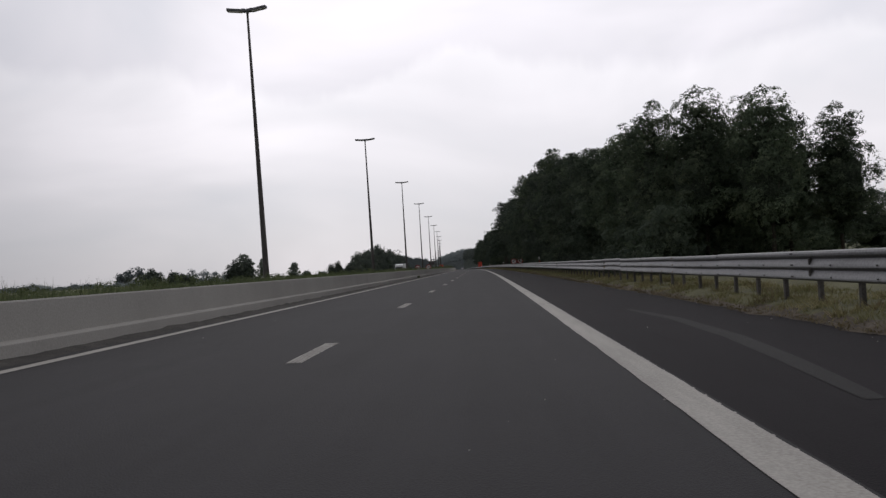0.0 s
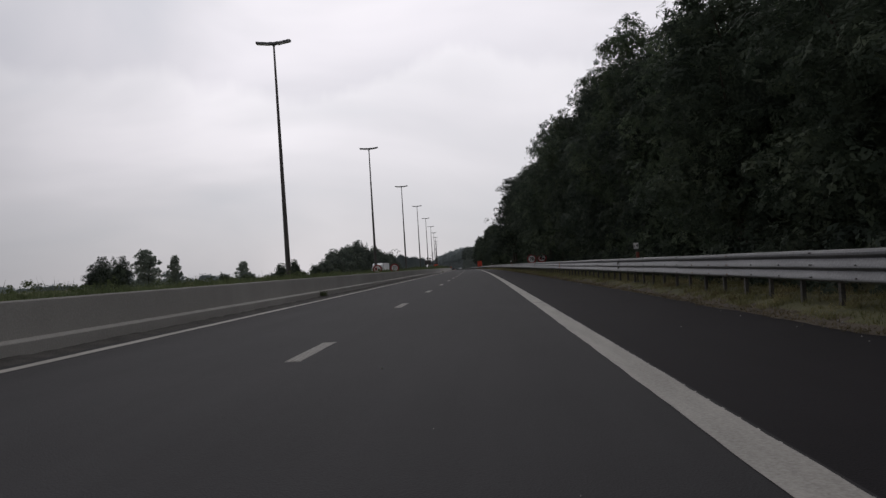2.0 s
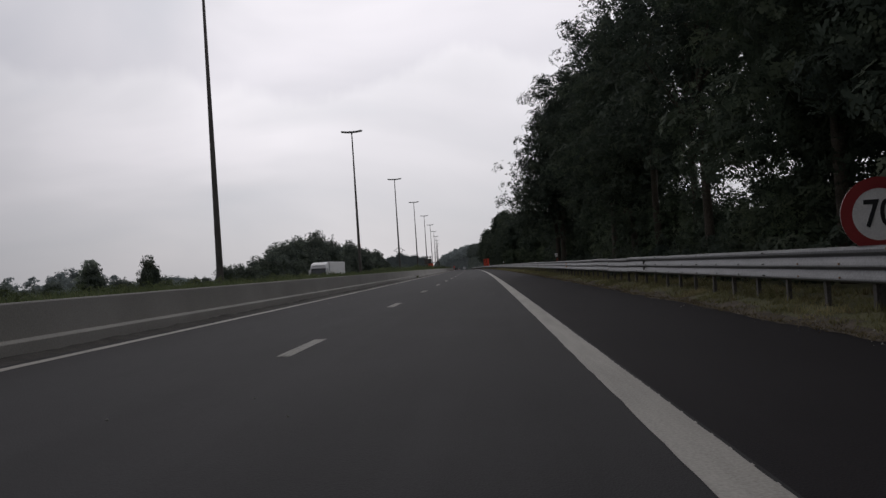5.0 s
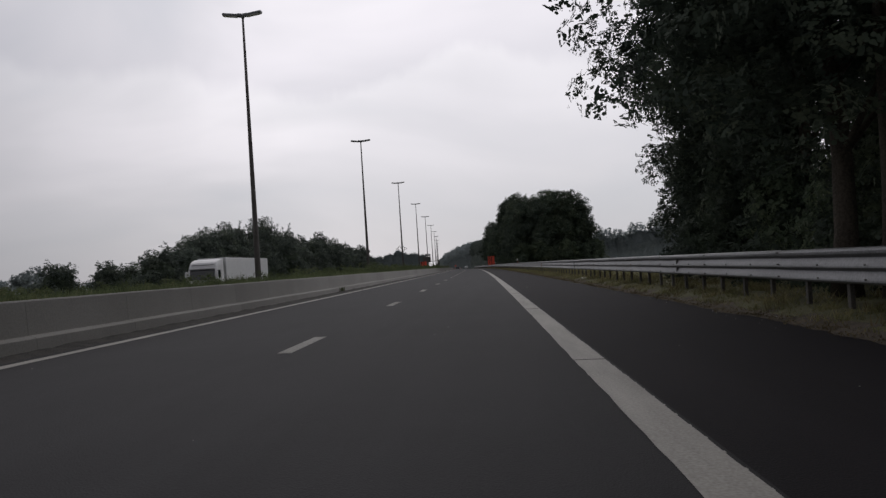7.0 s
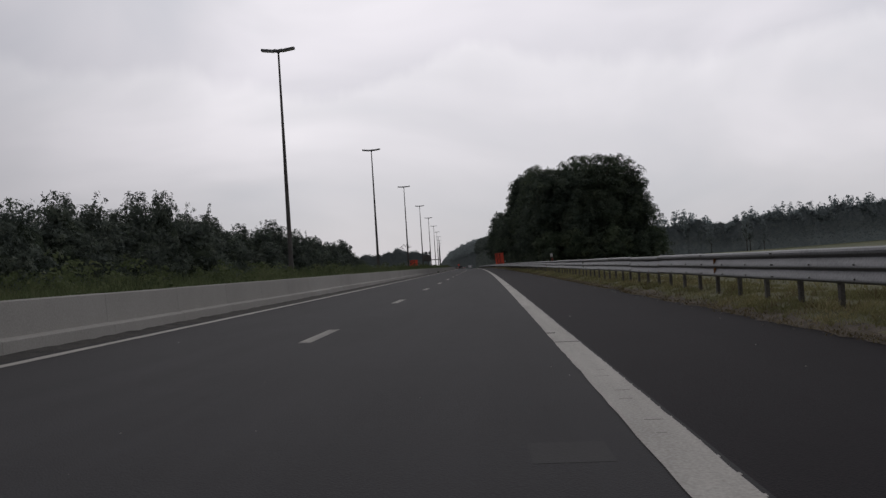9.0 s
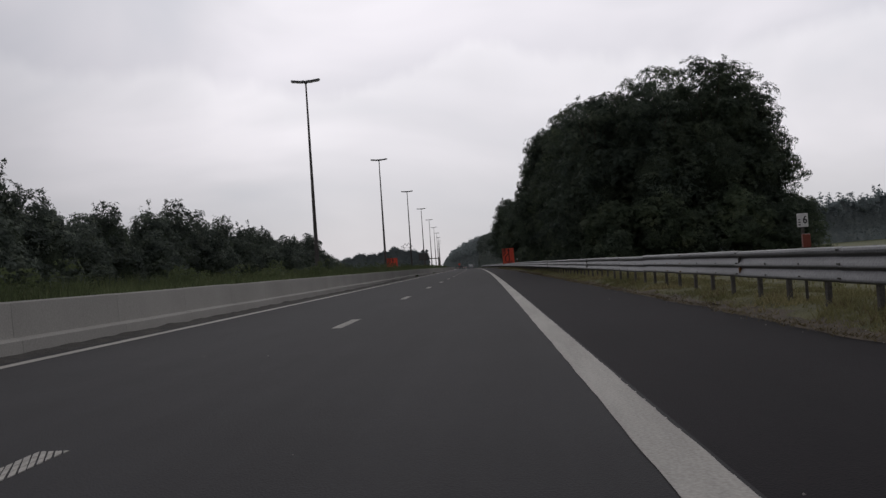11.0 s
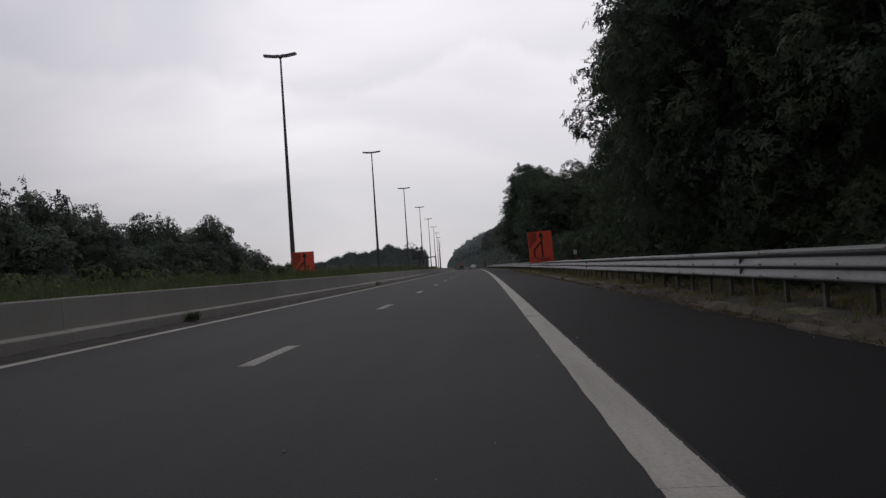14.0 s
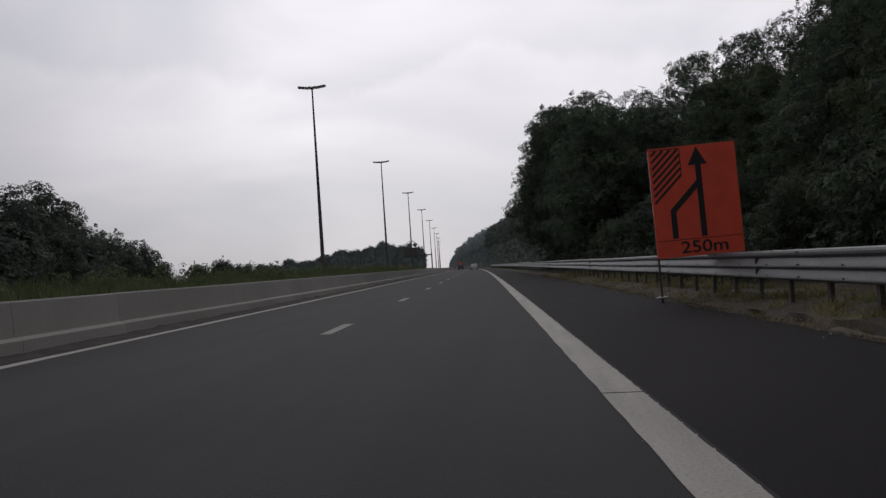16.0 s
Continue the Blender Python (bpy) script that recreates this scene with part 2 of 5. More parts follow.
M_POST = surface("dull_steel_post", (0.05, 0.047, 0.043), (0.13, 0.122, 0.11), 0.7, 0.3, 2.0, 30.0, 0.2, vary=0.15)
M_POLE = surface("weathered_lamp_pole", (0.06, 0.055, 0.052), (0.13, 0.122, 0.115), 0.65, 0.25, 1.2, 22.0, 0.25, (2, 2, 0.5))
M_LAMPBODY = plain("lamp_housing", (0.16, 0.165, 0.17), 0.5, 0.3)
M_LENS = plain("lamp_lens", (0.72, 0.72, 0.68), 0.25)
M_BARK = surface("bark", (0.03, 0.026, 0.02), (0.10, 0.085, 0.065), 0.95, scale=3.0, fine=25.0, bump=0.9, stretch=(1, 1, 0.3))


def leaf_mass(name, dark, light):
    """The shaded inside of a crown, leaf behind leaf."""
    m, t, b = material(name)
    geo = t.nodes.new("ShaderNodeNewGeometry")
    tuft = node(t, "ShaderNodeTexNoise", Scale=1.6, Detail=6.0, Roughness=0.72)
    cells = node(t, "ShaderNodeTexVoronoi", Scale=9.0)
    t.links.new(geo.outputs["Position"], tuft.inputs["Vector"])
    t.links.new(geo.outputs["Position"], cells.inputs["Vector"])
    mixed = node(t, "ShaderNodeMath", operation="MULTIPLY_ADD")
    mixed.inputs[1].default_value = -0.35
    t.links.new(cells.outputs["Distance"], mixed.inputs[0])
    t.links.new(tuft.outputs["Fac"], mixed.inputs[2])
    col = ramp(t, mixed.outputs[0], [(0.18, dark), (0.52, light)])
    t.links.new(col.outputs[0], b.inputs["Base Color"])
    b.inputs["Roughness"].default_value = 0.9
    b.inputs["Specular IOR Level"].default_value = 0.05
    bp = node(t, "ShaderNodeBump", Strength=1.0, Distance=0.16)
    t.links.new(mixed.outputs[0], bp.inputs["Height"])
    t.links.new(bp.outputs[0], b.inputs["Normal"])
    return m


M_INSIDE = leaf_mass("inner_leaves", (0.032, 0.042, 0.030), (0.08, 0.10, 0.068))
M_LEAF = foliage("broad_leaves", (0.034, 0.048, 0.035), (0.082, 0.107, 0.074), (0.128, 0.155, 0.098), 0.35, 13.0)
M_LEAF_LIGHT = foliage("acacia_leaves", (0.042, 0.060, 0.040), (0.100, 0.132, 0.082), (0.158, 0.186, 0.112), 0.4, 14.0)
M_LEAF_DARK = foliage("hedge_leaves", (0.030, 0.042, 0.034), (0.070, 0.091, 0.068), (0.110, 0.132, 0.090), 0.3, 12.0)
# hedge bank: haze and glare over it are put into this lighter, greyer green
M_LEAF_HEDGE_HAZE = foliage("hedge_bank_leaves_hazed", (0.050, 0.064, 0.056), (0.108, 0.132, 0.108), (0.155, 0.18, 0.135), 0.3, 6.0)
# distance haze is mixed into these two base colours, paler and bluer than leaves
M_LEAF_MID_HAZE = foliage("further_wood_leaves_hazed", (0.11, 0.132, 0.122), (0.15, 0.178, 0.158), (0.185, 0.212, 0.178), 0.3)
M_LEAF_FAR_HAZE = foliage("distant_wood_leaves_hazed", (0.215, 0.25, 0.257), (0.255, 0.292, 0.295), (0.29, 0.325, 0.318), 0.45)
# young field trees, brightened in base colour to stand in for haze
M_LEAF_YOUNG_HAZE = foliage("young_tree_leaves_hazed", (0.19, 0.225, 0.195), (0.25, 0.29, 0.24), (0.30, 0.335, 0.265), 0.5)
# wood beyond the field: its haze is painted in as a lighter, bluer leaf
M_LEAF_FIELD_HAZE = foliage("field_wood_leaves_hazed", (0.25, 0.292, 0.302), (0.297, 0.339, 0.344), (0.338, 0.376, 0.367), 0.45)
M_GRASS = foliage("grass_blades", (0.118, 0.122, 0.056), (0.205, 0.195, 0.096), (0.315, 0.275, 0.155), 0.35)
M_STRAW = foliage("dry_straw", (0.105, 0.086, 0.048), (0.18, 0.15, 0.082), (0.27, 0.23, 0.13), 0.25)
M_WEED = foliage("weeds", (0.062, 0.082, 0.040), (0.116, 0.143, 0.070), (0.175, 0.185, 0.098), 0.4)
M_ORANGE = plain("fluorescent_orange_sheet", (0.92, 0.115, 0.06), 0.6)
M_RED = plain("sign_red", (0.30, 0.035, 0.035), 0.5)
M_WHITE = plain("sign_white", (0.78, 0.78, 0.76), 0.5)
M_BLACK = plain("sign_black", (0.02, 0.02, 0.022), 0.6)
M_GREYBACK = plain("sign_grey_back", (0.2, 0.2, 0.2), 0.5, 0.4)
M_TRUCK = plain("white_lacquer", (0.72, 0.73, 0.74), 0.35)
M_GLASS = plain("dark_vehicle_glass", (0.015, 0.02, 0.022), 0.08, spec=0.8)
M_TYRE = plain("tyre_rubber", (0.018, 0.018, 0.018), 0.9)
M_SILVER = plain("silver_lacquer", (0.42, 0.43, 0.44), 0.3, 0.5)
M_AMBER = plain("amber_reflector", (0.42, 0.16, 0.03), 0.4)
M_REFLECT = plain("red_reflector", (0.20, 0.045, 0.025), 0.35)

# ---- helpers for meshes ----


def link_mesh(name, verts, faces, mat, parent=None, label="", smooth=False):
    me = bpy.data.meshes.new(name)
    me.from_pydata([tuple(v) for v in verts], [], [tuple(f) for f in faces])
    me.materials.append(mat)
    if smooth:
        me.polygons.foreach_set("use_smooth", [True] * len(me.polygons))
    me.update()
    ob = new(name, me)
    if parent:
        ob.parent = parent
    if label:
        ob["label"] = label
    return ob


def part(name, bm, mat, parent=None, label="", smooth=False):
    me = bpy.data.meshes.new(name)
    bmesh.ops.recalc_face_normals(bm, faces=bm.faces)
    bm.to_mesh(me)
    bm.free()
    me.materials.append(mat)
    if smooth:
        me.polygons.foreach_set("use_smooth", [True] * len(me.polygons))
    ob = new(name, me)
    if parent:
        ob.parent = parent
    if label:
        ob["label"] = label
    return ob


def base(name, m, label, category, group="", kind=""):
    ob = new(name)
    ob.empty_display_size = 0.2
    ob.matrix_basis = m
    return tagged(ob, label, category, group, kind)


def add_box(bm, x0, x1, y0, y1, z0, z1, bevel=0.0):
    r = bmesh.ops.create_cube(bm, size=1.0, matrix=Matrix.Translation(((x0 + x1) / 2, (y0 + y1) / 2, (z0 + z1) / 2)) @ Matrix.Diagonal((x1 - x0, y1 - y0, z1 - z0, 1)))
    if bevel:
        edges = {e for v in r["verts"] for e in v.link_edges}
        bmesh.ops.bevel(bm, geom=list(edges), offset=bevel, segments=2, affect="EDGES", profile=0.6)
    return bm


def add_tube(bm, points, radii, sides=8, caps=True):
    """A round bar through points with a radius at each."""
    rings = []
    for i, p in enumerate(points):
        d = (points[min(i + 1, len(points) - 1)] - points[max(i - 1, 0)]).normalized()
        u = d.cross(Vector((0.31, 0.95, 0.05))).normalized()
        w = d.cross(u)
        rings.append([bm.verts.new(p + radii[i] * (math.cos(a) * u + math.sin(a) * w)) for a in [2 * math.pi * k / sides for k in range(sides)]])
    for a, b in zip(rings, rings[1:]):
        for k in range(sides):
            bm.faces.new((a[k], a[(k + 1) % sides], b[(k + 1) % sides], b[k]))
    if caps:
        bm.faces.new(rings[0])
        bm.faces.new(rings[-1])
    return bm


def add_disc(bm, radius, y, thick, hole=0.0, sides=40):
    """A disc or ring standing across the road at depth y, facing -y."""
    def ring(r, yy):
        return [bm.verts.new((r * math.sin(2 * math.pi * k / sides), yy, r * math.cos(2 * math.pi * k / sides))) for k in range(sides)]
    fo, bo = ring(radius, y), ring(radius, y + thick)
    fi, bi = (ring(hole, y), ring(hole, y + thick)) if hole else (None, None)
    for k in range(sides):
        j = (k + 1) % sides
        bm.faces.new((fo[k], fo[j], bo[j], bo[k]))
        if hole:
            bm.faces.new((fi[k], fi[j], fo[j], fo[k]))
            bm.faces.new((bi[k], bi[j], bo[j], bo[k]))
            bm.faces.new((fi[k], fi[j], bi[j], bi[k]))
    if not hole:
        bm.faces.new(fo)
        bm.faces.new(bo)
    return bm


def add_prism(bm, outline, y, thick):
    """A flat shape from x, z corners standing across the road, facing -y."""
    f = [bm.verts.new((x, y, z)) for x, z in outline]
    b = [bm.verts.new((x, y + thick, z)) for x, z in outline]
    bm.faces.new(f)
    bm.faces.new(b)
    for k in range(len(f)):
        j = (k + 1) % len(f)
        bm.faces.new((f[k], f[j], b[j], b[k]))
    return bm


def lettering(name, text, size, mat, parent, x, y, z, squeeze=1.0):
    cu = bpy.data.curves.new(name, "FONT")
    cu.body, cu.size, cu.align_x, cu.align_y, cu.extrude, cu.offset = text, size, "CENTER", "CENTER", 0.003, size * 0.012
    tmp = new("tmp_" + name, cu)
    bpy.context.view_layer.update()
    me = bpy.data.meshes.new_from_object(tmp.evaluated_get(bpy.context.evaluated_depsgraph_get()))
    bpy.data.objects.remove(tmp)
    me.transform(Matrix.Translation((x, y, z)) @ Matrix.Rotation(radians(90), 4, "X") @ Matrix.Diagonal((squeeze, 1, 1, 1)))
    me.materials.clear()
    me.materials.append(mat)
    ob = new(name, me)
    ob.parent = parent
    return ob


def strip(name, profile, s0, s1, step, mat, jitter=None):
    """A sheet along the road through a cross profile of (n, z); jitter(n, s) moves a point in n and z."""
    verts, faces, w = [], [], len(profile)
    count = max(1, round((s1 - s0) / step))
    for i in range(count + 1):
        s = s0 + (s1 - s0) * i / count
        for n, z in profile:
            dn, dz = jitter(n, s) if jitter else (0, 0)
            verts.append(spot(n + dn, s, z + dz))
    for i in range(count):
        for j in range(w - 1):
            a = i * w + j
            faces.append((a, a + 1, a + w + 1, a + w))
    return link_mesh(name, verts, faces, mat)


def lane_z(n):
    return -FALL * n if n < 1.7 else -FALL * 1.7 + (n - 1.7) * 0.009


# ---- the large structure ----
GROUND = [(-2600, 3), (-900, 3), (-300, 1.2), (-80, 0.3), (-38, 0.1), (-34.5, -0.2), (-33, -1.05), (-20.2, -1.05), (-18.8, -0.3), (-16.5, 0.62), (-11, 0.72), (-7.3, 0.72), (-7.25, -0.15), (-3, -0.15), (1.5, -0.2), (4.9, -0.18), (5.4, 0.05), (7, 0.14), (10, 0.2), (40, 0.35), (150, 0.5), (400, 6), (900, 14), (2600, 16)]


def rolling(n, s):
    far = max(0.0, abs(n) - 12) / 40
    return 0, min(1.0, far) * 0.5 * noise.noise((n / 35, s / 35, 0.3))


rows_s = sorted({*range(-120, 900, 12), *range(900, 3600, 150)})
gv, gf, gw = [], [], len(GROUND)
for s in rows_s:
    for n, z in GROUND:
        gv.append(spot(n, s, z + rolling(n, s)[1]))
for i in range(len(rows_s) - 1):
    for j in range(gw - 1):
        a = i * gw + j
        gf.append((a, a + 1, a + gw + 1, a + gw))
tagged(link_mesh("ground", gv, gf, M_GROUND), "green and straw-coloured meadow beside the motorway", "ground", kind="structure")

road = tagged(strip("road", [(-7.0, lane_z(-7.0)), (-2.4, lane_z(-2.4)), (1.72, lane_z(1.72))], -60, 1600, 6, M_LANE),
              "grey worn asphalt of two motorway lanes", "road", kind="structure")
shoulder = tagged(strip("pavement", [(1.72, lane_z(1.72)), (3.2, lane_z(3.2)), (4.85, lane_z(4.85))], -60, 1600, 6, M_SHOULDER),
                  "darker asphalt hard shoulder beside the edge line", "hard shoulder", kind="structure")
tagged(strip("opposite_road", [(-32.6, -0.95), (-26, -0.9), (-20.6, -0.95)], -60, 1600, 12, M_LANE), "asphalt of the opposite carriageway beyond the median", "road", kind="structure")


def verge_edge(n, s):
    if n < 4.75:
        return 0.20 * noise.noise((s / 2.6, 3, 0)) + 0.14 * noise.noise((s / 0.9, 9, 0)) + 0.10 * (noise.noise((s * 2.9, 1, 7))), 0.0
    broken = max(0.0, min(1.0, (s - 340) / 12, (400 - s) / 6)) if n < 5.0 else 0.0
    return -0.06 * broken, 0.035 * noise.noise((n * 1.7, s * 0.8, 1)) + 0.02 * noise.noise((n * 5, s * 3, 2)) + broken * (0.07 + 0.05 * noise.noise((s / 1.4, 4, 4)))


verge = tagged(strip("verge", [(4.62, lane_z(4.62) + 0.006), (4.74, 0.04), (4.86, 0.07), (5.05, 0.11), (5.3, 0.15), (6.0, 0.19), (7.2, 0.18), (9.0, 0.2)], -30, 480, 0.3, M_VERGE, verge_edge),
       "yellow-green turf verge with a gravel edge under the guard rail", "verge", kind="structure")


verge.data.materials.append(M_TURF)
verge.data.materials.append(M_LITTER)
for p in verge.data.polygons:
    p.material_index = 0 if p.index % 7 < (3 if noise.noise((p.center.y / 1.7, 2.0, 5.0)) < 0.05 else 2) else 1
    if 333 < p.center.y < 480 and noise.noise((p.center.y / 2.3, p.center.x / 0.5, 9.0)) < 0.3:
        p.material_index = 2


def edge_slab(s, length, n0, wide, tilt, r):
    """A broken slab of the shoulder's old concrete edging: an uneven outline, a worn top and a visible face towards the road."""
    count = 7
    near = [(n0 + 0.05 * r.normal(), s + length * k / count + 0.03 * r.normal()) for k in range(count + 1)]
    far = [(n0 + wide + 0.06 * r.normal(), s + length * k / count + 0.06 * r.normal()) for k in range(count + 1)]
    verts, faces = [], []
    for k in range(count + 1):
        (n1, s1), (n2, s2) = near[k], far[k]
        top = lane_z(4.62) + 0.035 + 0.02 * noise.noise((s1 * 1.3, 3.0, 2.0))
        for n, q, z in ((n1 - 0.03, s1, -0.06), (n1, s1, top), (n1 + 0.5 * (n2 - n1), (s1 + s2) / 2, top + 0.4 * tilt + 0.012 * r.normal()), (n2, s2, top + tilt), (n2, s2, -0.06)):
            verts.append(spot(n, q, z))
        if k:
            o = 5 * k
            faces += [(o - 5 + j, o - 4 + j, o + 1 + j, o + j) for j in range(4)]
    faces += [(0, 1, 2, 3, 4), tuple(5 * count + j for j in (4, 3, 2, 1, 0))]
    return link_mesh("edge_slab", verts, faces, M_SLAB, verge)


slab_rng = np.random.default_rng(31)
at_s = 341.0
while at_s < 404:
    long = 1.1 + 1.9 * slab_rng.random()
    sunk = 0.25 * max(0.0, noise.noise((at_s / 5.0, 6.0, 1.0)))
    if slab_rng.random() < (0.9 if 364 < at_s < 392 else 0.6):
        edge_slab(at_s, long, 4.70 + sunk + 0.05 * slab_rng.normal(), 0.42 + 0.15 * slab_rng.random(), 0.07 + 0.03 * slab_rng.random(), slab_rng)
    at_s += long + 0.04 + 0.1 * slab_rng.random() ** 2


def grit_edge(n, s):
    if n > -6.6:
        return 0.13 * noise.noise((s / 1.3, 7, 0)) + 0.12 * noise.noise((s / 0.5, 2, 5)), 0.0
    return 0, 0.03 * noise.noise((n * 4, s * 2, 2)) + 0.05 * max(0.0, noise.noise((s / 1.1, 8, 1)))


tagged(strip("gutter", [(-6.95, lane_z(-6.95) + 0.05), (-6.75, lane_z(-6.75) + 0.035), (-6.5, lane_z(-6.5) + 0.004)], -30, 480, 0.4, M_GRIT, grit_edge),
       "dark grit and dirt along the foot of the barrier", "gutter", kind="structure")

# ---- trees and bushes ----


def leaf_cloud(rng, lobes, count, size, spray=0.15, ragged=0.16, tuft=2.2, per=34, shoots=0.045):
    """Small leaf sprays set in rounded tufts over the lobes of a crown; returns vertices and faces."""
    lobes_c = np.array([l[0] for l in lobes])
    lobes_r = np.array([l[1] for l in lobes])
    weight = (lobes_r.mean(1) ** 2)
    clumps = max(7, count // per)
    which = rng.choice(len(lobes), clumps, p=weight / weight.sum())
    d = rng.normal(size=(clumps, 3))
    d /= np.linalg.norm(d, axis=1)[:, None]
    d[:, 2] = np.where(d[:, 2] < -0.72, -d[:, 2], d[:, 2])
    r = 0.86 + ragged * rng.normal(size=clumps)
    r[rng.random(clumps) < spray] += 0.09
    r = np.minimum(r, 1.08)
    centre = lobes_c[which] + d * lobes_r[which] * r[:, None]
    pick = rng.integers(0, clumps, count)
    out = rng.normal(size=(count, 3)) + 0.55 * d[pick] + np.array([0, 0, 0.35])
    out /= np.linalg.norm(out, axis=1)[:, None]
    reach = size * tuft * (0.6 + 0.8 * rng.random(clumps))
    c = centre[pick] + out * (reach[pick] * (0.5 + 0.5 * rng.random(count) ** 0.5))[:, None] * np.array([1, 1, 0.72])
    # some sprays stand on upright shoots out of the upper tufts
    high = np.flatnonzero(d[:, 2] > 0.15)
    if shoots and len(high):
        k = int(count * shoots)
        stem = rng.choice(high, max(1, k // 12))
        grow = d[stem] * 0.35 + np.array([0, 0, 1.0]) + 0.2 * rng.normal(size=(len(stem), 3))
        tall = size * tuft * (0.5 + 0.45 * rng.random(len(stem)))
        on = rng.integers(0, len(stem), k)
        c[:k] = centre[stem[on]] + grow[on] * (tall[on] * (0.3 + 0.9 * rng.random(k)))[:, None] + rng.normal(size=(k, 3)) * size * 0.24
    face = out + 0.25 * d[pick] + np.array([0, 0, 0.25]) + 0.38 * rng.normal(size=(count, 3))
    u = np.cross(face, rng.normal(size=(count, 3)))
    u /= np.linalg.norm(u, axis=1)[:, None]
    v = np.cross(face, u)
    v /= np.linalg.norm(v, axis=1)[:, None]
    s = size * (0.6 + 0.8 * rng.random(count))[:, None]
    blades = np.stack([c + u * s * 0.62, c - u * s * 0.3 + v * s * 0.48, c - u * s * 0.3 - v * s * 0.48], 1)
    return blades.reshape(-1, 3), np.arange(count * 3).reshape(-1, 3)


def inner_leaves(rng, lobes, count, size, reach):
    """Large shaded sprays inside a crown that close its middle."""
    lobes_c, lobes_r = np.array([l[0] for l in lobes]), np.array([l[1] for l in lobes])
    weight = lobes_r.prod(1)
    which = rng.choice(len(lobes), count, p=weight / weight.sum())
    d = rng.normal(size=(count, 3))
    d /= np.linalg.norm(d, axis=1)[:, None]
    c = lobes_c[which] + d * lobes_r[which] * (reach * rng.random(count) ** 0.4)[:, None]
    u = rng.normal(size=(count, 3))
    u /= np.linalg.norm(u, axis=1)[:, None]
    v = np.cross(u, rng.normal(size=(count, 3)))
    v /= np.linalg.norm(v, axis=1)[:, None]
    s = size * (0.7 + 0.6 * rng.random(count))[:, None]
    blades = np.stack([c - u * s * 0.5 - v * s * 0.3, c + v * s * 0.6, c + u * s * 0.6 - v * s * 0.2], 1)
    return blades.reshape(-1, 3), np.arange(count * 3).reshape(-1, 3).tolist()


def crown_core(rng, lobes, reach, across=14, up=9, rough=0.13):
    """Lumpy closed masses inside the lobes, behind the outer leaves."""
    verts, faces = [], []
    for (cx, cy, cz), (rx, ry, rz) in lobes:
        o = len(verts)
        jolt = 1 + rough * rng.normal(size=(up + 1, across))
        for i in range(up + 1):
            th = math.pi * i / up
            for j in range(across):
                ph = 2 * math.pi * (j + 0.5 * (i % 2)) / across
                k = reach * (jolt[i, j] if 0 < i < up else 1.0)
                verts.append((cx + rx * k * math.sin(th) * math.cos(ph), cy + ry * k * math.sin(th) * math.sin(ph), cz + rz * k * math.cos(th)))
        for i in range(up):
            for j in range(across):
                a, b2 = o + i * across + j, o + i * across + (j + 1) % across
                faces.append((a, a + across, b2 + across, b2))
    return verts, faces


def crown_lobes(rng, height, radius, low, count, belly=0.45):
    """Lobes that fill an egg from height low to the top."""
    lobes = []
    for i in range(count):
        f = (i + 0.5) / count
        z = low + (height - low) * (0.10 + 0.80 * f)
        reach = radius * max(0.12, math.sin(math.pi * min(1, (0.18 + 0.82 * f) ** (0.62 / (1 - belly * 0.5)))) ** 0.7)
        a = i * 2.4 + rng.random() * 1.2
        rr = radius * (0.36 + 0.14 * rng.random())
        off = max(0.0, reach - rr) * (0.55 + 0.5 * rng.random())
        lobes.append(((off * math.cos(a), off * math.sin(a), z), (rr, rr, rr * (0.75 + 0.25 * rng.random()))))
    lobes.append(((0, 0, low + (height - low) * 0.45), (radius * 0.62, radius * 0.62, (height - low) * 0.40)))
    return lobes


def trunk_mesh(rng, height, girth, limbs, bare):
    bm = bmesh.new()
    bend = rng.normal(size=2) * 0.25
    pts = [Vector((bend[0] * f * f, bend[1] * f * f + 0.12 * math.sin(5 * f), height * 0.86 * f - 0.25)) for f in np.linspace(0, 1, 8)]
    add_tube(bm, pts, [girth * (1.35 if i == 0 else 1 - 0.11 * i) for i in range(8)], 7)
    for k in range(limbs):
        f = bare + (0.92 - bare) * rng.random()
        start = pts[min(6, int(f * 7))]
        a = rng.random() * 6.28
        reach = min(height * (0.16 + 0.14 * rng.random()), max(0.1, (0.86 * height - start.z) / 1.1))
        ends = [start + Vector((math.cos(a) * reach * q * 0.55, math.sin(a) * reach * q * 0.55, reach * (0.9 * q + 0.15 * q * q))) for q in (0, 0.35, 0.7, 1.0)]
        add_tube(bm, ends, [girth * 0.42, girth * 0.3, girth * 0.2, girth * 0.08], 4, False)
    return bm


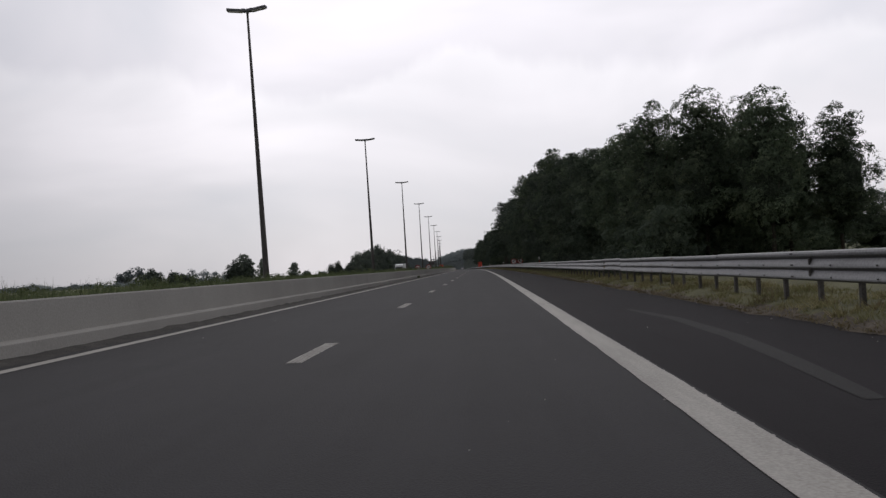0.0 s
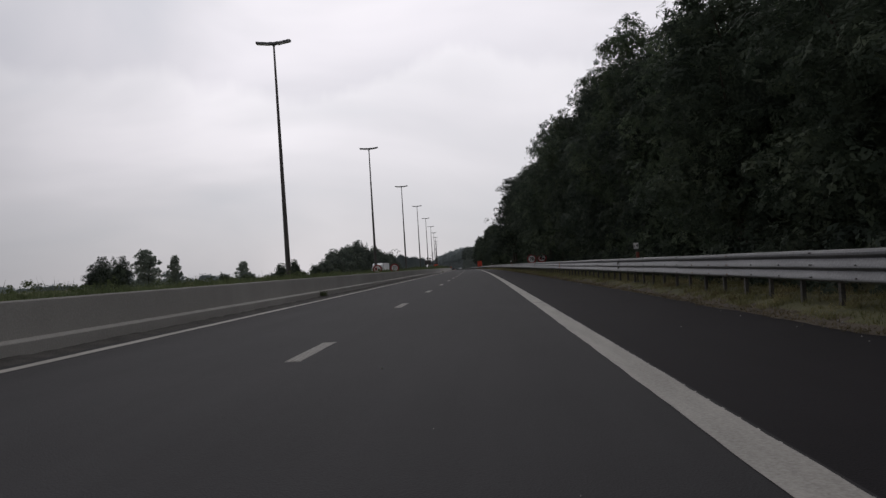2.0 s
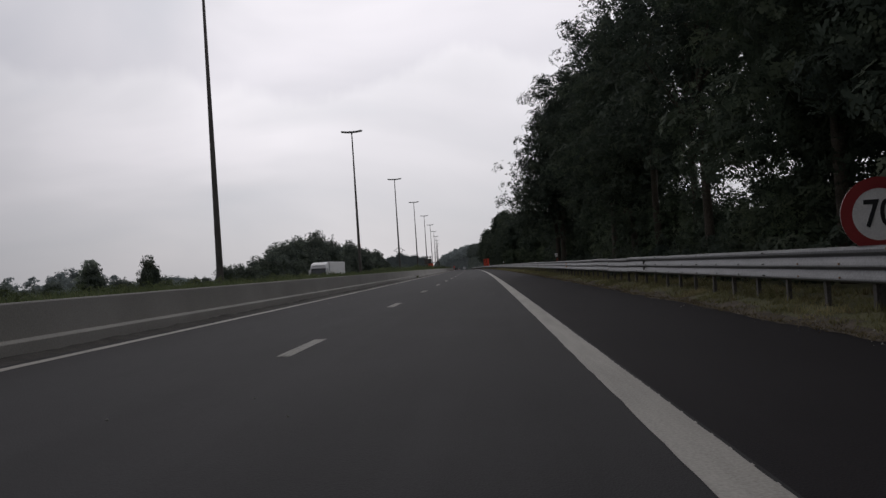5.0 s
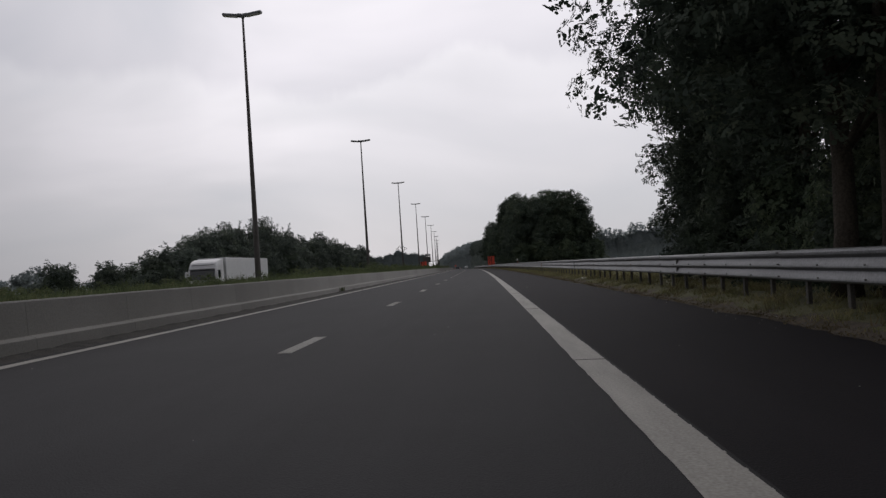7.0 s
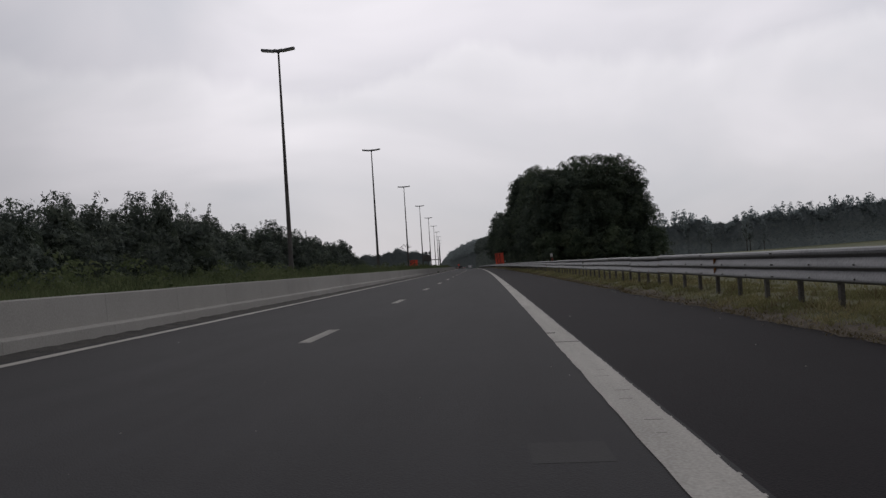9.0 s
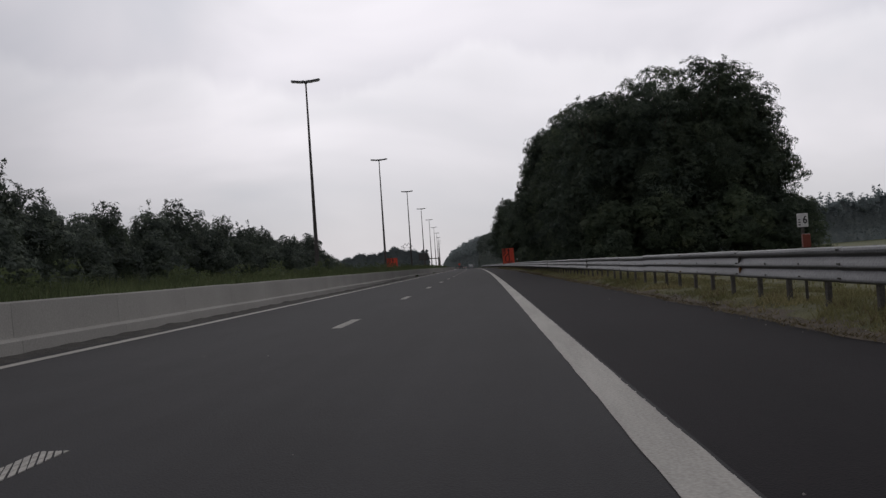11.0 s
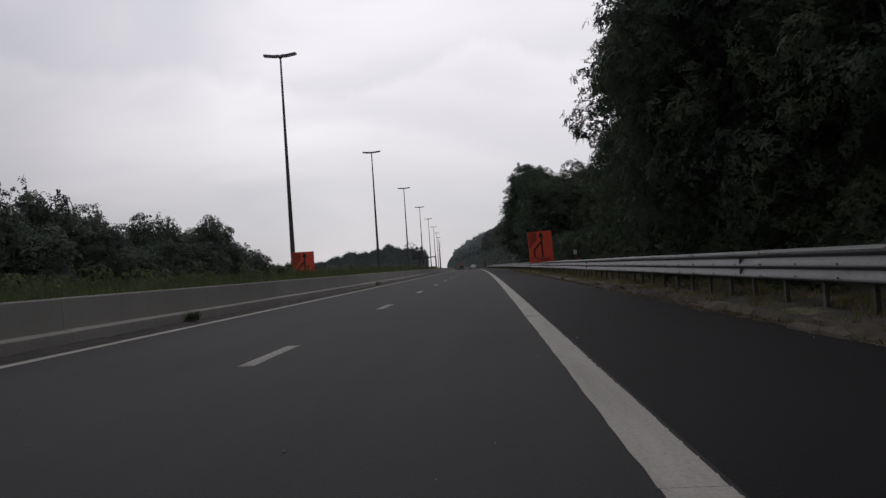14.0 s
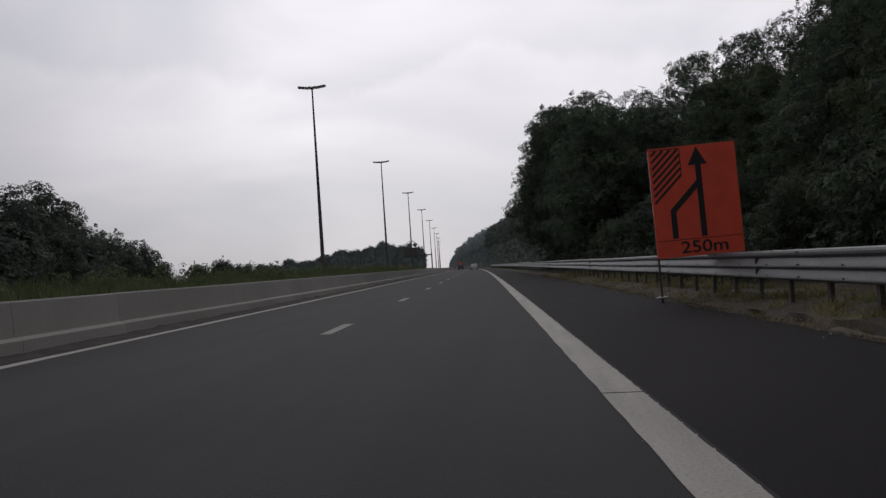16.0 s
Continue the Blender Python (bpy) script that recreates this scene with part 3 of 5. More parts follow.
def make_tree(seed, height, radius, low, lobes_n, leaf_n, size, mat, label, filled=0.72, girth=0.2, limbs=7, name="tree", category="tree", ragged=0.13, inner=6):
    rng = np.random.default_rng(seed)
    lobes = crown_lobes(rng, height, radius, low, lobes_n)
    verts, faces = leaf_cloud(rng, lobes, leaf_n, size, ragged=ragged)
    faces = faces.tolist()
    cv, cf = inner_leaves(rng, lobes, leaf_n // inner, size * 1.5, 0.82)
    faces += [[i + len(verts) for i in f] for f in cf]
    verts = np.concatenate([verts, cv])
    leaves = len(faces)
    if filled:
        cv, cf = crown_core(rng, lobes[-1:], filled)
        faces += [[i + len(verts) for i in f] for f in cf]
        verts = np.concatenate([verts, np.array(cv)])
    thing = base(name, Matrix.Identity(4), label, category)
    part("trunk", trunk_mesh(rng, height, girth, limbs, 0.3), M_BARK, thing, smooth=True)
    crown = link_mesh("crown", verts.tolist(), faces, mat, thing)
    if filled:
        crown.data.materials.append(M_INSIDE)
        inside = np.arange(len(faces)) >= leaves
        crown.data.polygons.foreach_set("material_index", inside.astype(int).tolist())
        crown.data.polygons.foreach_set("use_smooth", inside.tolist())
    return thing


class Grove:
    """Plants one tree kind many times: the first is the tree itself, the others its copies."""

    def __init__(self, proto, group):
        self.proto, self.used = proto, False
        tagged(proto, group=group)

    def plant(self, n, s, z, scale, turn, wide=1.0):
        m = Matrix.Translation(spot(n, s, z)) @ Matrix.Rotation(radians(turn), 4, "Z") @ Matrix.Diagonal((scale * wide, scale * wide, scale, 1))
        if self.used:
            f = self.proto.scale
            return copy_thing(self.proto, m @ Matrix.Diagonal((1 / f[0], 1 / f[1], 1 / f[2], 1)))
        self.used = True
        self.proto.matrix_basis = m
        return self.proto


WOOD = "trees of the roadside wood"
maple = Grove(make_tree(11, 14, 4.8, 0.9, 14, 9000, 0.33, M_LEAF, "tall dense green broadleaf tree at the edge of the wood", 0.6, ragged=0.085), WOOD)
lime = Grove(make_tree(12, 13, 4.4, 0.6, 13, 9000, 0.31, M_LEAF_DARK, "dark green leafy tree with branches down to the ground", 0.6, ragged=0.085), WOOD)
acacia = Grove(make_tree(13, 15, 4.6, 1.2, 15, 9500, 0.31, M_LEAF_LIGHT, "lighter green feathery tree in the roadside wood", 0.6, ragged=0.11), WOOD)
birch = Grove(make_tree(14, 11, 3.4, 0.5, 11, 8000, 0.25, M_LEAF_LIGHT, "slender tree with fine drooping foliage", 0.6, 0.13, 9, ragged=0.12), WOOD)
poplar = Grove(make_tree(15, 17, 5.0, 4.0, 17, 7800, 0.33, M_LEAF_DARK, "tall tree with loose dark foliage and sky showing through", 0, 0.2, 14, ragged=0.13, inner=24), WOOD)
overhang = Grove(make_tree(18, 15, 5.0, 3.3, 16, 9500, 0.34, M_LEAF_DARK, "tall dark tree with its crown reaching over the hard shoulder", 0, 0.22, 12, ragged=0.10, inner=14), WOOD)
BACK = "trees deeper in the wood"
oak = Grove(make_tree(16, 14, 5.0, 1.4, 10, 1500, 0.66, M_LEAF_DARK, "broad dark tree deeper in the wood", 0.85, ragged=0.09), BACK)
ash = Grove(make_tree(17, 15, 4.6, 1.6, 10, 1500, 0.66, M_LEAF, "tall tree deeper in the wood", 0.85, ragged=0.1), BACK)
SCRUB = "bushes under the trees"
shrub = Grove(make_tree(21, 3.4, 2.1, 0.0, 7, 1500, 0.27, M_LEAF, "green bush under the trees behind the guard rail", 0.6, 0.05, 6, "bush", "bush"), SCRUB)
hazel = Grove(make_tree(22, 3.0, 1.9, 0.0, 6, 1500, 0.25, M_LEAF_LIGHT, "light green bush behind the guard rail", 0.6, 0.05, 6, "bush", "bush"), SCRUB)
HEDGE = "bushes beyond the opposite carriageway"
hawthorn = Grove(make_tree(31, 7, 4.4, 0.0, 9, 3600, 0.42, M_LEAF_HEDGE_HAZE, "dense dark bushy tree beyond the opposite carriageway", 0.85, 0.1, 8, "bush", "bush", 0.08), HEDGE)
sallow = Grove(make_tree(32, 7.6, 3.6, 0.3, 12, 3600, 0.38, M_LEAF_HEDGE_HAZE, "tall ragged bush with twiggy top beyond the road", 0.85, 0.09, 12, "bush", "bush", 0.14), HEDGE)
elder = Grove(make_tree(36, 7.2, 3.9, 0.1, 7, 3600, 0.40, M_LEAF_HEDGE_HAZE, "rounded bushy tree with leafy lumps beyond the road", 0.85, 0.09, 12, "bush", "bush", 0.09), HEDGE)
fieldbush = Grove(make_tree(37, 3.4, 2.1, 0.0, 7, 1300, 0.22, M_LEAF_MID_HAZE, "low bush in the field beyond the road, greyed by painted haze", 0.85, 0.05, 6, "bush", "bush"), "low bushes in the field")
young = Grove(make_tree(33, 5, 2.0, 0.2, 9, 4200, 0.18, M_LEAF_YOUNG_HAZE, "small young tree in the open field, paled by painted haze", 0, 0.08, 8, ragged=0.09, inner=12), "young trees in the field")

rng = np.random.default_rng(5)


def z_right(n):
    return 0.15 + max(0, n - 8) * 0.015


def wood(s0, s1, front, top, kinds, step=4.3, rows=3):
    """A stretch of wood: an edge row along front, given as stations and offsets, and rows behind it; top(s) gives its height."""
    for row in range(rows):
        s = s0 + rng.random() * 2
        while s < s1:
            kind, tall = kinds[rng.integers(len(kinds))] if row == 0 else ((oak, 14), (ash, 15))[rng.integers(2)]
            h = top(s) * (0.84 + 0.22 * rng.random())
            n = np.interp(s, *front) + row * 5.5 + rng.normal() * 0.9
            kind.plant(n, s, z_right(n), h / tall, rng.random() * 360, 0.92 + 0.2 * rng.random() if h / tall > 0.8 else 1.15)
            s += step * (0.75 + 0.5 * rng.random()) * (1 + 0.35 * row)


MIX = [(maple, 14), (lime, 13), (acacia, 15), (lime, 13)]
for n, s, h in ((11.2, 40.5, 9.2), (13.4, 37.5, 8.4), (9.8, 44.5, 9.4), (14.5, 43.0, 9.1), (17.5, 39.5, 7.7), (12.8, 44.5, 8.9), (15.6, 41.0, 8.0)):
    birch.plant(n, s, z_right(n), h / 11, rng.random() * 360, 1.1)
EDGE_S, EDGE_H = (49, 64, 70, 78, 85, 92, 100, 112, 150), (8.6, 9.2, 9.8, 10.6, 11.8, 13.4, 14.2, 14.5, 15.2)
wood(49, 88, ((49,), (9.4,)), lambda s: np.interp(s, EDGE_S, EDGE_H), [(acacia, 15), (maple, 14), (acacia, 15)], rows=2)
wood(88, 150, ((88,), (9.2,)), lambda s: np.interp(s, EDGE_S, EDGE_H), MIX, rows=2)
wood(150, 176, ((150,), (8.8,)), lambda s: 14.5, [(maple, 14), (poplar, 17), (poplar, 17)], rows=1)
wood(176, 190, ((176,), (8.8,)), lambda s: 14.8, [(poplar, 17)], rows=1)
for n, s, h in ((9.7, 196.5, 15.5), (9.3, 202.0, 15.0), (13.5, 192, 16.0), (14.5, 201, 15.5), (11.9, 205.5, 14.5)):
    poplar.plant(n, s, z_right(n), h / 17, rng.random() * 360, 1.12)
for n, s, h in ((10.8, 180.5, 13.0), (9.5, 205.8, 8.6), (11.8, 207, 8.0), (9.2, 197.5, 7.2), (9.4, 202, 8.4), (15.5, 204, 5.0), (9.0, 190, 6.5), (9.5, 207.5, 5.0)):
    lime.plant(n, s, z_right(n), h / 14, rng.random() * 360, 1.15)
for n, s, h in ((6.9, 186.5, 15.2), (9.3, 198.3, 15.6), (6.5, 187.5, 10.5), (8.7, 362.0, 15.2), (10.0, 351.0, 14.5)):
    overhang.plant(n, s, z_right(n), h / 15, s * 53 % 360, 1.4 if h < 12 else 1.0)
# the round clump in the open stretch
for n, s, h in ((9.0, 326, 11.4), (8.5, 333, 10.4), (9.9, 337.5, 13.4), (11.0, 329, 12.3), (12.5, 323.5, 11.2), (14.5, 329, 13.8), (16.5, 325, 13.3), (19.0, 328, 13.4), (20.6, 329, 12.0), (21.7, 331, 10.6), (12.5, 335, 13.0), (17, 335, 13.4)):
    (maple if h > 12 else lime).plant(n, s, z_right(n), 1.06 * h / (14 if h > 12 else 13), rng.random() * 360, 1.1)
for n, s in ((9, 321), (11.5, 319.5), (14, 320), (17, 321), (20, 322.5), (22.0, 325), (23.0, 327), (23.6, 330), (12, 322), (18.5, 323)):
    (shrub if n % 2 < 1 else hazel).plant(n, s, z_right(n), 1.0 + 0.4 * rng.random(), rng.random() * 360, 1.2)
wood(339, 371, ((339, 347, 354, 361, 366), (11.0, 10.2, 10.5, 10.2, 9.0)), lambda s: 15.4 + 1.4 * math.sin((s - 339) / 27) ** 2, MIX, rows=2)
wood(373, 384, ((373,), (10.9,)), lambda s: 13.5, MIX, rows=2)
for n, s, h in ((11.0, 377, 17.0), (11.2, 384, 17.0)):
    poplar.plant(n, s, z_right(n), h / 17, rng.random() * 360, 1.05)
wood(387, 432, ((387,), (14.0,)), lambda s: np.interp(s, (387, 396, 402, 410, 416, 424, 432), (13.8, 13.2, 12.2, 9.8, 8.8, 9.8, 11.5)), [(acacia, 15), (maple, 14)], 4.6, 2)
wood(434, 474, ((434,), (8.6,)), lambda s: np.interp(s, (434, 449, 474), (11.3, 14.0, 17.0)), [(lime, 13), (maple, 14)], 4.4, 2)
for n, s, h in ((22.5, 462, 21.5), (26, 457, 22.0), (31, 455, 22.0), (19, 468, 17.0), (19.8, 422, 20.5), (24.5, 419, 21.5), (24, 427, 20)):
    maple.plant(n, s, z_right(n), h / 15, rng.random() * 360)
for s in np.arange(36, 206, 5.5):
    (shrub if rng.random() < 0.5 else hazel).plant(21 + 3 * rng.random(), s, 0.2, 1.0 + 0.4 * rng.random(), rng.random() * 360, 1.5)
for s in np.arange(37, 203, 2.7):
    n = 8.5 + 0.8 * rng.random() + (1.2 if 118 < s < 142 else 0.0)
    (shrub if rng.random() < 0.55 else hazel).plant(n, s, 0.1, 0.65 + 0.5 * rng.random(), rng.random() * 360)
for s in np.arange(318, 470, 2.8):
    n = 8.5 + 0.8 * rng.random() + (1.2 if 382 < s < 404 else 0.0)
    (shrub if rng.random() < 0.55 else hazel).plant(n, s, 0.1, 0.65 + 0.5 * rng.random(), rng.random() * 360)

# brambles along the foot of the wood
r4 = np.random.default_rng(21)
brv, brf, brc = [], [], 0
for s in np.concatenate([np.arange(38, 204, 1.25), np.arange(320, 470, 1.25)]):
    n = 7.55 + 0.25 * r4.normal() + (1.6 if 116 < s < 140 or 386 < s < 403 else 0.0)
    r = 0.5 + 0.35 * r4.random()
    v, f = leaf_cloud(r4, [((0, 0, r * 0.6), (r, r * 1.3, r * (0.7 + 0.4 * r4.random())))], 190, 0.24, tuft=1.5)
    brv.append(v + np.array(spot(n, s, 0.15)))
    brf += (f + brc).tolist()
    brc += len(v)
tagged(link_mesh("undergrowth", np.concatenate(brv).tolist(), brf, M_LEAF_DARK), "dark brambles at the foot of the wood behind the guard rail", "undergrowth", kind="stuff")

# the hedge bank beyond the opposite carriageway
HEDGE_TREES = ((254, 3.2), (260, 3.8), (266, 5.2), (274, 6.2), (281, 7.2), (287, 8.8), (292.5, 9.8), (298, 9.9), (304, 7.6), (309, 10.6), (316, 12.0), (323, 10.7), (330, 10.9), (337, 9.6),
               (344, 8.3), (352, 10.1), (360, 10.2), (368, 10.9), (377, 10.2), (386, 10.7), (396, 9.8), (406, 10.7), (416, 9.2), (427, 9.4), (434, 9.3), (440.5, 8.2), (446, 9.2), (452, 10.2), (458, 9.0), (463.5, 7.4), (468, 4.8))
for k, (s, h) in enumerate(HEDGE_TREES):
    kind, tall = ((hawthorn, 7.9), (elder, 8.1), (sallow, 8.5))[(k * 7 // 3) % 3]
    kind.plant(-38 + rng.normal() * 0.5, s, -0.2, 1.09 * h / tall, rng.random() * 360, min(1.3, 8.0 / h))
    kind, tall = ((elder, 8.1), (hawthorn, 7.9))[k % 2]
    kind.plant(-36.3 + rng.normal() * 0.6, s + 3.2, -0.2, h * (0.66 + 0.18 * rng.random()) / tall, rng.random() * 360, 1.2)
    if k % 2:
        kind.plant(-42 + rng.normal() * 0.6, s + 2.6, -0.2, h * 0.95 / tall, rng.random() * 360, 1.1)
for kind, tall, n, s, h, wide in ((hawthorn, 7.9, -43.9, 141, 4.7, 0.95), (sallow, 8.5, -41.3, 140, 4.9, 0.9), (hawthorn, 7.9, -46.6, 111, 3.4, 1.25), (elder, 8.1, -44.3, 113.5, 3.1, 1.3), (elder, 8.1, -45, 120, 2.5, 1.4), (young, 5.2, -50.0, 169, 6.6, 1.15), (young, 5.2, -47.5, 173, 5.6, 0.75),
                                  (young, 5.2, -53.6, 232, 5.4, 1.2), (sallow, 8.5, -36.6, 198, 4.0, 1.1), (sallow, 8.5, -37.4, 213.5, 5.0, 0.9), (elder, 8.1, -39.3, 247, 4.2, 1.3), (sallow, 8.5, -41, 260, 4.4, 1.2)):
    kind.plant(n, s, -0.1, h / tall, n * 61 % 360, wide)
for n, s, h in ((-38, 477, 4.0), (-38, 490, 4.2), (-38, 500, 5.0), (-38.5, 507, 4.4), (-38.5, 514, 4.4)):
    elder.plant(n, s, -0.2, h / 8.1, rng.random() * 360, 1.2)
for s in np.arange(176, 252, 5.0):
    fieldbush.plant(-39 - 6 * rng.random(), s, -0.1, 0.35 + 0.35 * rng.random(), rng.random() * 360, 1.4)


def distant_wood(name, spots, label, mat, leaf, per):
    """A far wood as one mass of many uneven crowns, each a few loose heaps of leaves."""
    r = np.random.default_rng(77)
    vs, fs, count = [], [], 0
    for n, s, z, h, w in spots:
        lobes = []
        for k in range(5):
            a = r.random() * 6.28
            rr = w * (0.62, 0.62, 0.56, 0.44, 0.26)[k] * (0.85 + 0.3 * r.random())
            lobes.append(((math.cos(a) * w * 0.2, math.sin(a) * w * 0.2, h * (0.2, 0.42, 0.62, 0.78, 0.9)[k]), (rr, rr, h * (0.26, 0.24, 0.2, 0.16, 0.12)[k])))
        at = np.array(spot(n, s, z))
        for v, f in (inner_leaves(r, lobes, per // 3, leaf * 1.9, 0.8), leaf_cloud(r, lobes, per, leaf, ragged=0.07, tuft=1.8, per=15, shoots=0)):
            vs.append(np.array(v) + at)
            fs += [[i + count for i in q] for q in (f if isinstance(f, list) else f.tolist())]
            count += len(v)
    return tagged(link_mesh(name, np.concatenate(vs).tolist(), fs, mat), label, "wood", kind="stuff")


def wood_face(name, line, away, length, top, foot, label, mat, crown, leaf, leaves, seed):
    """The edge of a far wood: a closed face of crown beside crown, leafy all over, that rises from the ground and falls back to a roof.
    line(u) gives n and s along it, away the way into the wood, top(u) and foot(u) its heights, crown a crown's width."""
    r = np.random.default_rng(seed)
    step = crown / 5
    cols, levels = int(length / step) + 1, (0.0, 0.12, 0.25, 0.4, 0.55, 0.68, 0.8, 0.9, 0.97, 1.0, 0.97, 0.9)
    starts = np.cumsum(crown * (0.6 + 0.8 * r.random(int(length / crown * 1.8) + 4))) - crown
    tall = 0.80 + 0.28 * r.random(len(starts)) ** 1.4
    set_back = crown * 0.18 * r.random(len(starts))
    grid = np.zeros((cols, len(levels), 3))
    for i in range(cols):
        u = i * step
        k = int(np.searchsorted(starts, u)) - 1
        f = (u - starts[k]) / (starts[k + 1] - starts[k])
        dome = math.sqrt(max(0.0, 1 - (2 * f - 1) ** 2))
        h = top(u) * tall[k] * (0.84 + 0.16 * dome)
        n, q = line(u)
        for j, v in enumerate(levels):
            lump = noise.noise((u / (crown * 0.45), v * h / (crown * 0.4), seed))
            back = set_back[k] - crown * 0.14 * dome * math.sin(math.pi * min(1, 0.25 + v * 0.8)) + h * (0.10 * v + (0.25 * v ** 5)) - 0.14 * crown * lump
            if j > 9:
                back += crown * 1.5 * (j - 9)
            grid[i, j] = spot(n + away[0] * back, q + away[1] * back, foot(u) + h * v + 0.05 * crown * lump * (v > 0))
    verts = grid.reshape(-1, 3)
    w = len(levels)
    faces = [(i * w + j, (i + 1) * w + j, (i + 1) * w + j + 1, i * w + j + 1) for i in range(cols - 1) for j in range(w - 1)]
    ci, cj = r.integers(0, cols - 1, leaves), (r.random(leaves) ** 0.75 * (w - 2.2)).astype(int)
    fu, fv = r.random(leaves)[:, None], r.random(leaves)[:, None]
    p00, p10, p01 = grid[ci, cj], grid[ci + 1, cj], grid[ci, cj + 1]
    at = p00 + (p10 - p00) * fu + (p01 - p00) * fv
    out = np.cross(p10 - p00, p01 - p00)
    out /= np.linalg.norm(out, axis=1)[:, None] + 1e-9
    out *= np.where((out[:, 0] * away[0] + out[:, 1] * away[1]) > 0.3, -1, 1)[:, None]
    at = at + out * (leaf * (0.1 + 0.5 * r.random(leaves)))[:, None]
    at[:, 2] += np.where((cj > 5) & (r.random(leaves) < 0.5), leaf * 1.1 * r.random(leaves) ** 1.5, 0)
    face = 0.7 * out + np.array([0, 0, 0.75]) + 0.3 * r.normal(size=(leaves, 3))
    a = np.cross(face, r.normal(size=(leaves, 3)))
    a /= np.linalg.norm(a, axis=1)[:, None]
    b = np.cross(face, a)
    b /= np.linalg.norm(b, axis=1)[:, None]
    q = leaf * (0.6 + 0.8 * r.random(leaves))[:, None]
    blades = np.stack([at + a * q * 0.62, at - a * q * 0.3 + b * q * 0.5, at - a * q * 0.3 - b * q * 0.5], 1).reshape(-1, 3)
    faces += (np.arange(leaves * 3).reshape(-1, 3) + len(verts)).tolist()
    ob = link_mesh(name, np.concatenate([verts, blades]).tolist(), faces, mat)
    ob.data.polygons.foreach_set("use_smooth", [len(f) == 4 for f in faces])
    return tagged(ob, label, "wood", kind="stuff")


r2 = np.random.default_rng(9)
HILL_S, HILL_H = (474, 560, 620, 700, 800, 900, 1000, 1200, 1400, 1700, 2250), (15.2, 14.6, 15.6, 17.6, 20.6, 22.6, 24.0, 26.0, 28.0, 32.0, 39.0)
wood_face("distant_wood", lambda u: (9.6, 474 + u), (1, 0), 326, lambda u: 0.86 * np.interp(474 + u, HILL_S, HILL_H), lambda u: 0.1, "wood along the motorway further on", M_LEAF_MID_HAZE, 6.5, 0.75, 26000, 3)
wood_face("distant_wood", lambda u: (10.0, 800 + u), (1, 0), 1450, lambda u: 0.9 * np.interp(800 + u, HILL_S, HILL_H), lambda u: 0.1, "hazy far wood where the motorway bends", M_LEAF_FAR_HAZE, 9.0, 1.3, 30000, 4)


def field_top(n):
    """Height of the wood beyond the field, lower towards the motorway and where slim trees stand before it."""
    return (26.2 + 1.5 * math.sin((n - 58) / 23)) * (1 - 0.22 * math.exp(-((n - 147) / 9) ** 2)) * np.interp(n, (102, 116), (0.76, 1.0))


wood_face("distant_wood", lambda u: (58 + u, 700 - 0.10 * (58 + u)), (0, 1), 420, lambda u: 0.86 * field_top(58 + u), lambda u: -3.0 + 0.022 * (58 + u), "wood on the far side of the field with haze in its leaf colour", M_LEAF_FIELD_HAZE, 7.5, 0.75, 42000, 5)
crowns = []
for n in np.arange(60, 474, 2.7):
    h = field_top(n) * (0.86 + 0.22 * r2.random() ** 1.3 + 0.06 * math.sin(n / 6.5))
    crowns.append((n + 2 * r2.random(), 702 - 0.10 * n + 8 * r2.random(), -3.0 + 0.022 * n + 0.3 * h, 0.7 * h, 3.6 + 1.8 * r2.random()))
distant_wood("distant_wood", crowns, "leafy crowns of the wood beyond the field", M_LEAF_FIELD_HAZE, 0.6, 560)
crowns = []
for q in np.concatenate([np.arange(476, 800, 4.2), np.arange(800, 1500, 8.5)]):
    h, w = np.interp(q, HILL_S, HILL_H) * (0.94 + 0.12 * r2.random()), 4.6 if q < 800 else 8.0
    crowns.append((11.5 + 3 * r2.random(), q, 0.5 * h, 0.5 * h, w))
distant_wood("distant_wood", [c for c in crowns if c[1] < 800], "leafy crowns of the wood along the motorway", M_LEAF_MID_HAZE, 0.62, 300)
distant_wood("distant_wood", [c for c in crowns if c[1] >= 800], "far crowns of the wood where the motorway bends", M_LEAF_FAR_HAZE, 1.1, 220)
wood_face("distant_wood", lambda u: (-128 + u, 862), (0, 1), 106, lambda u: np.interp(128 - u, [22, 34, 46, 75, 95, 128], [11, 17, 19, 17, 12, 10]), lambda u: 0.0, "rounded wood far beyond the opposite carriageway", M_LEAF_FAR_HAZE, 9.0, 1.1, 9000, 6)
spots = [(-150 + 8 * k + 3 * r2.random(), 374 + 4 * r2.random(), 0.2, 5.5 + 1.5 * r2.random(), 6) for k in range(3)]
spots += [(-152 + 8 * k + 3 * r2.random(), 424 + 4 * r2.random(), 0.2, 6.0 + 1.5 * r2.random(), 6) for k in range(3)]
distant_wood("distant_wood", [(n, q, z - 2.5, h + 2.5, w) for n, q, z, h, w in spots], "clumps of trees beyond the field in a hazed leaf colour", M_LEAF_FAR_HAZE, 0.6, 420)
distant_wood("distant_wood", [(-281 + d, 700, 0.0, h, 9.5) for d, h in ((-14, 13), (-6, 17), (3, 17.5), (11, 14))], "hazy rounded copse far out in the fields", M_LEAF_FAR_HAZE, 1.2, 620)
wood_face("distant_wood", lambda u: (-900 + u, 520 + 0.14 * u), (0, 1), 760, lambda u: 13.0 + 5.0 * noise.noise((u / 60, 2.0, 1.0)), lambda u: -7.5, "low line of trees on the far horizon", M_LEAF_FAR_HAZE, 9.0, 1.2, 14000, 8)

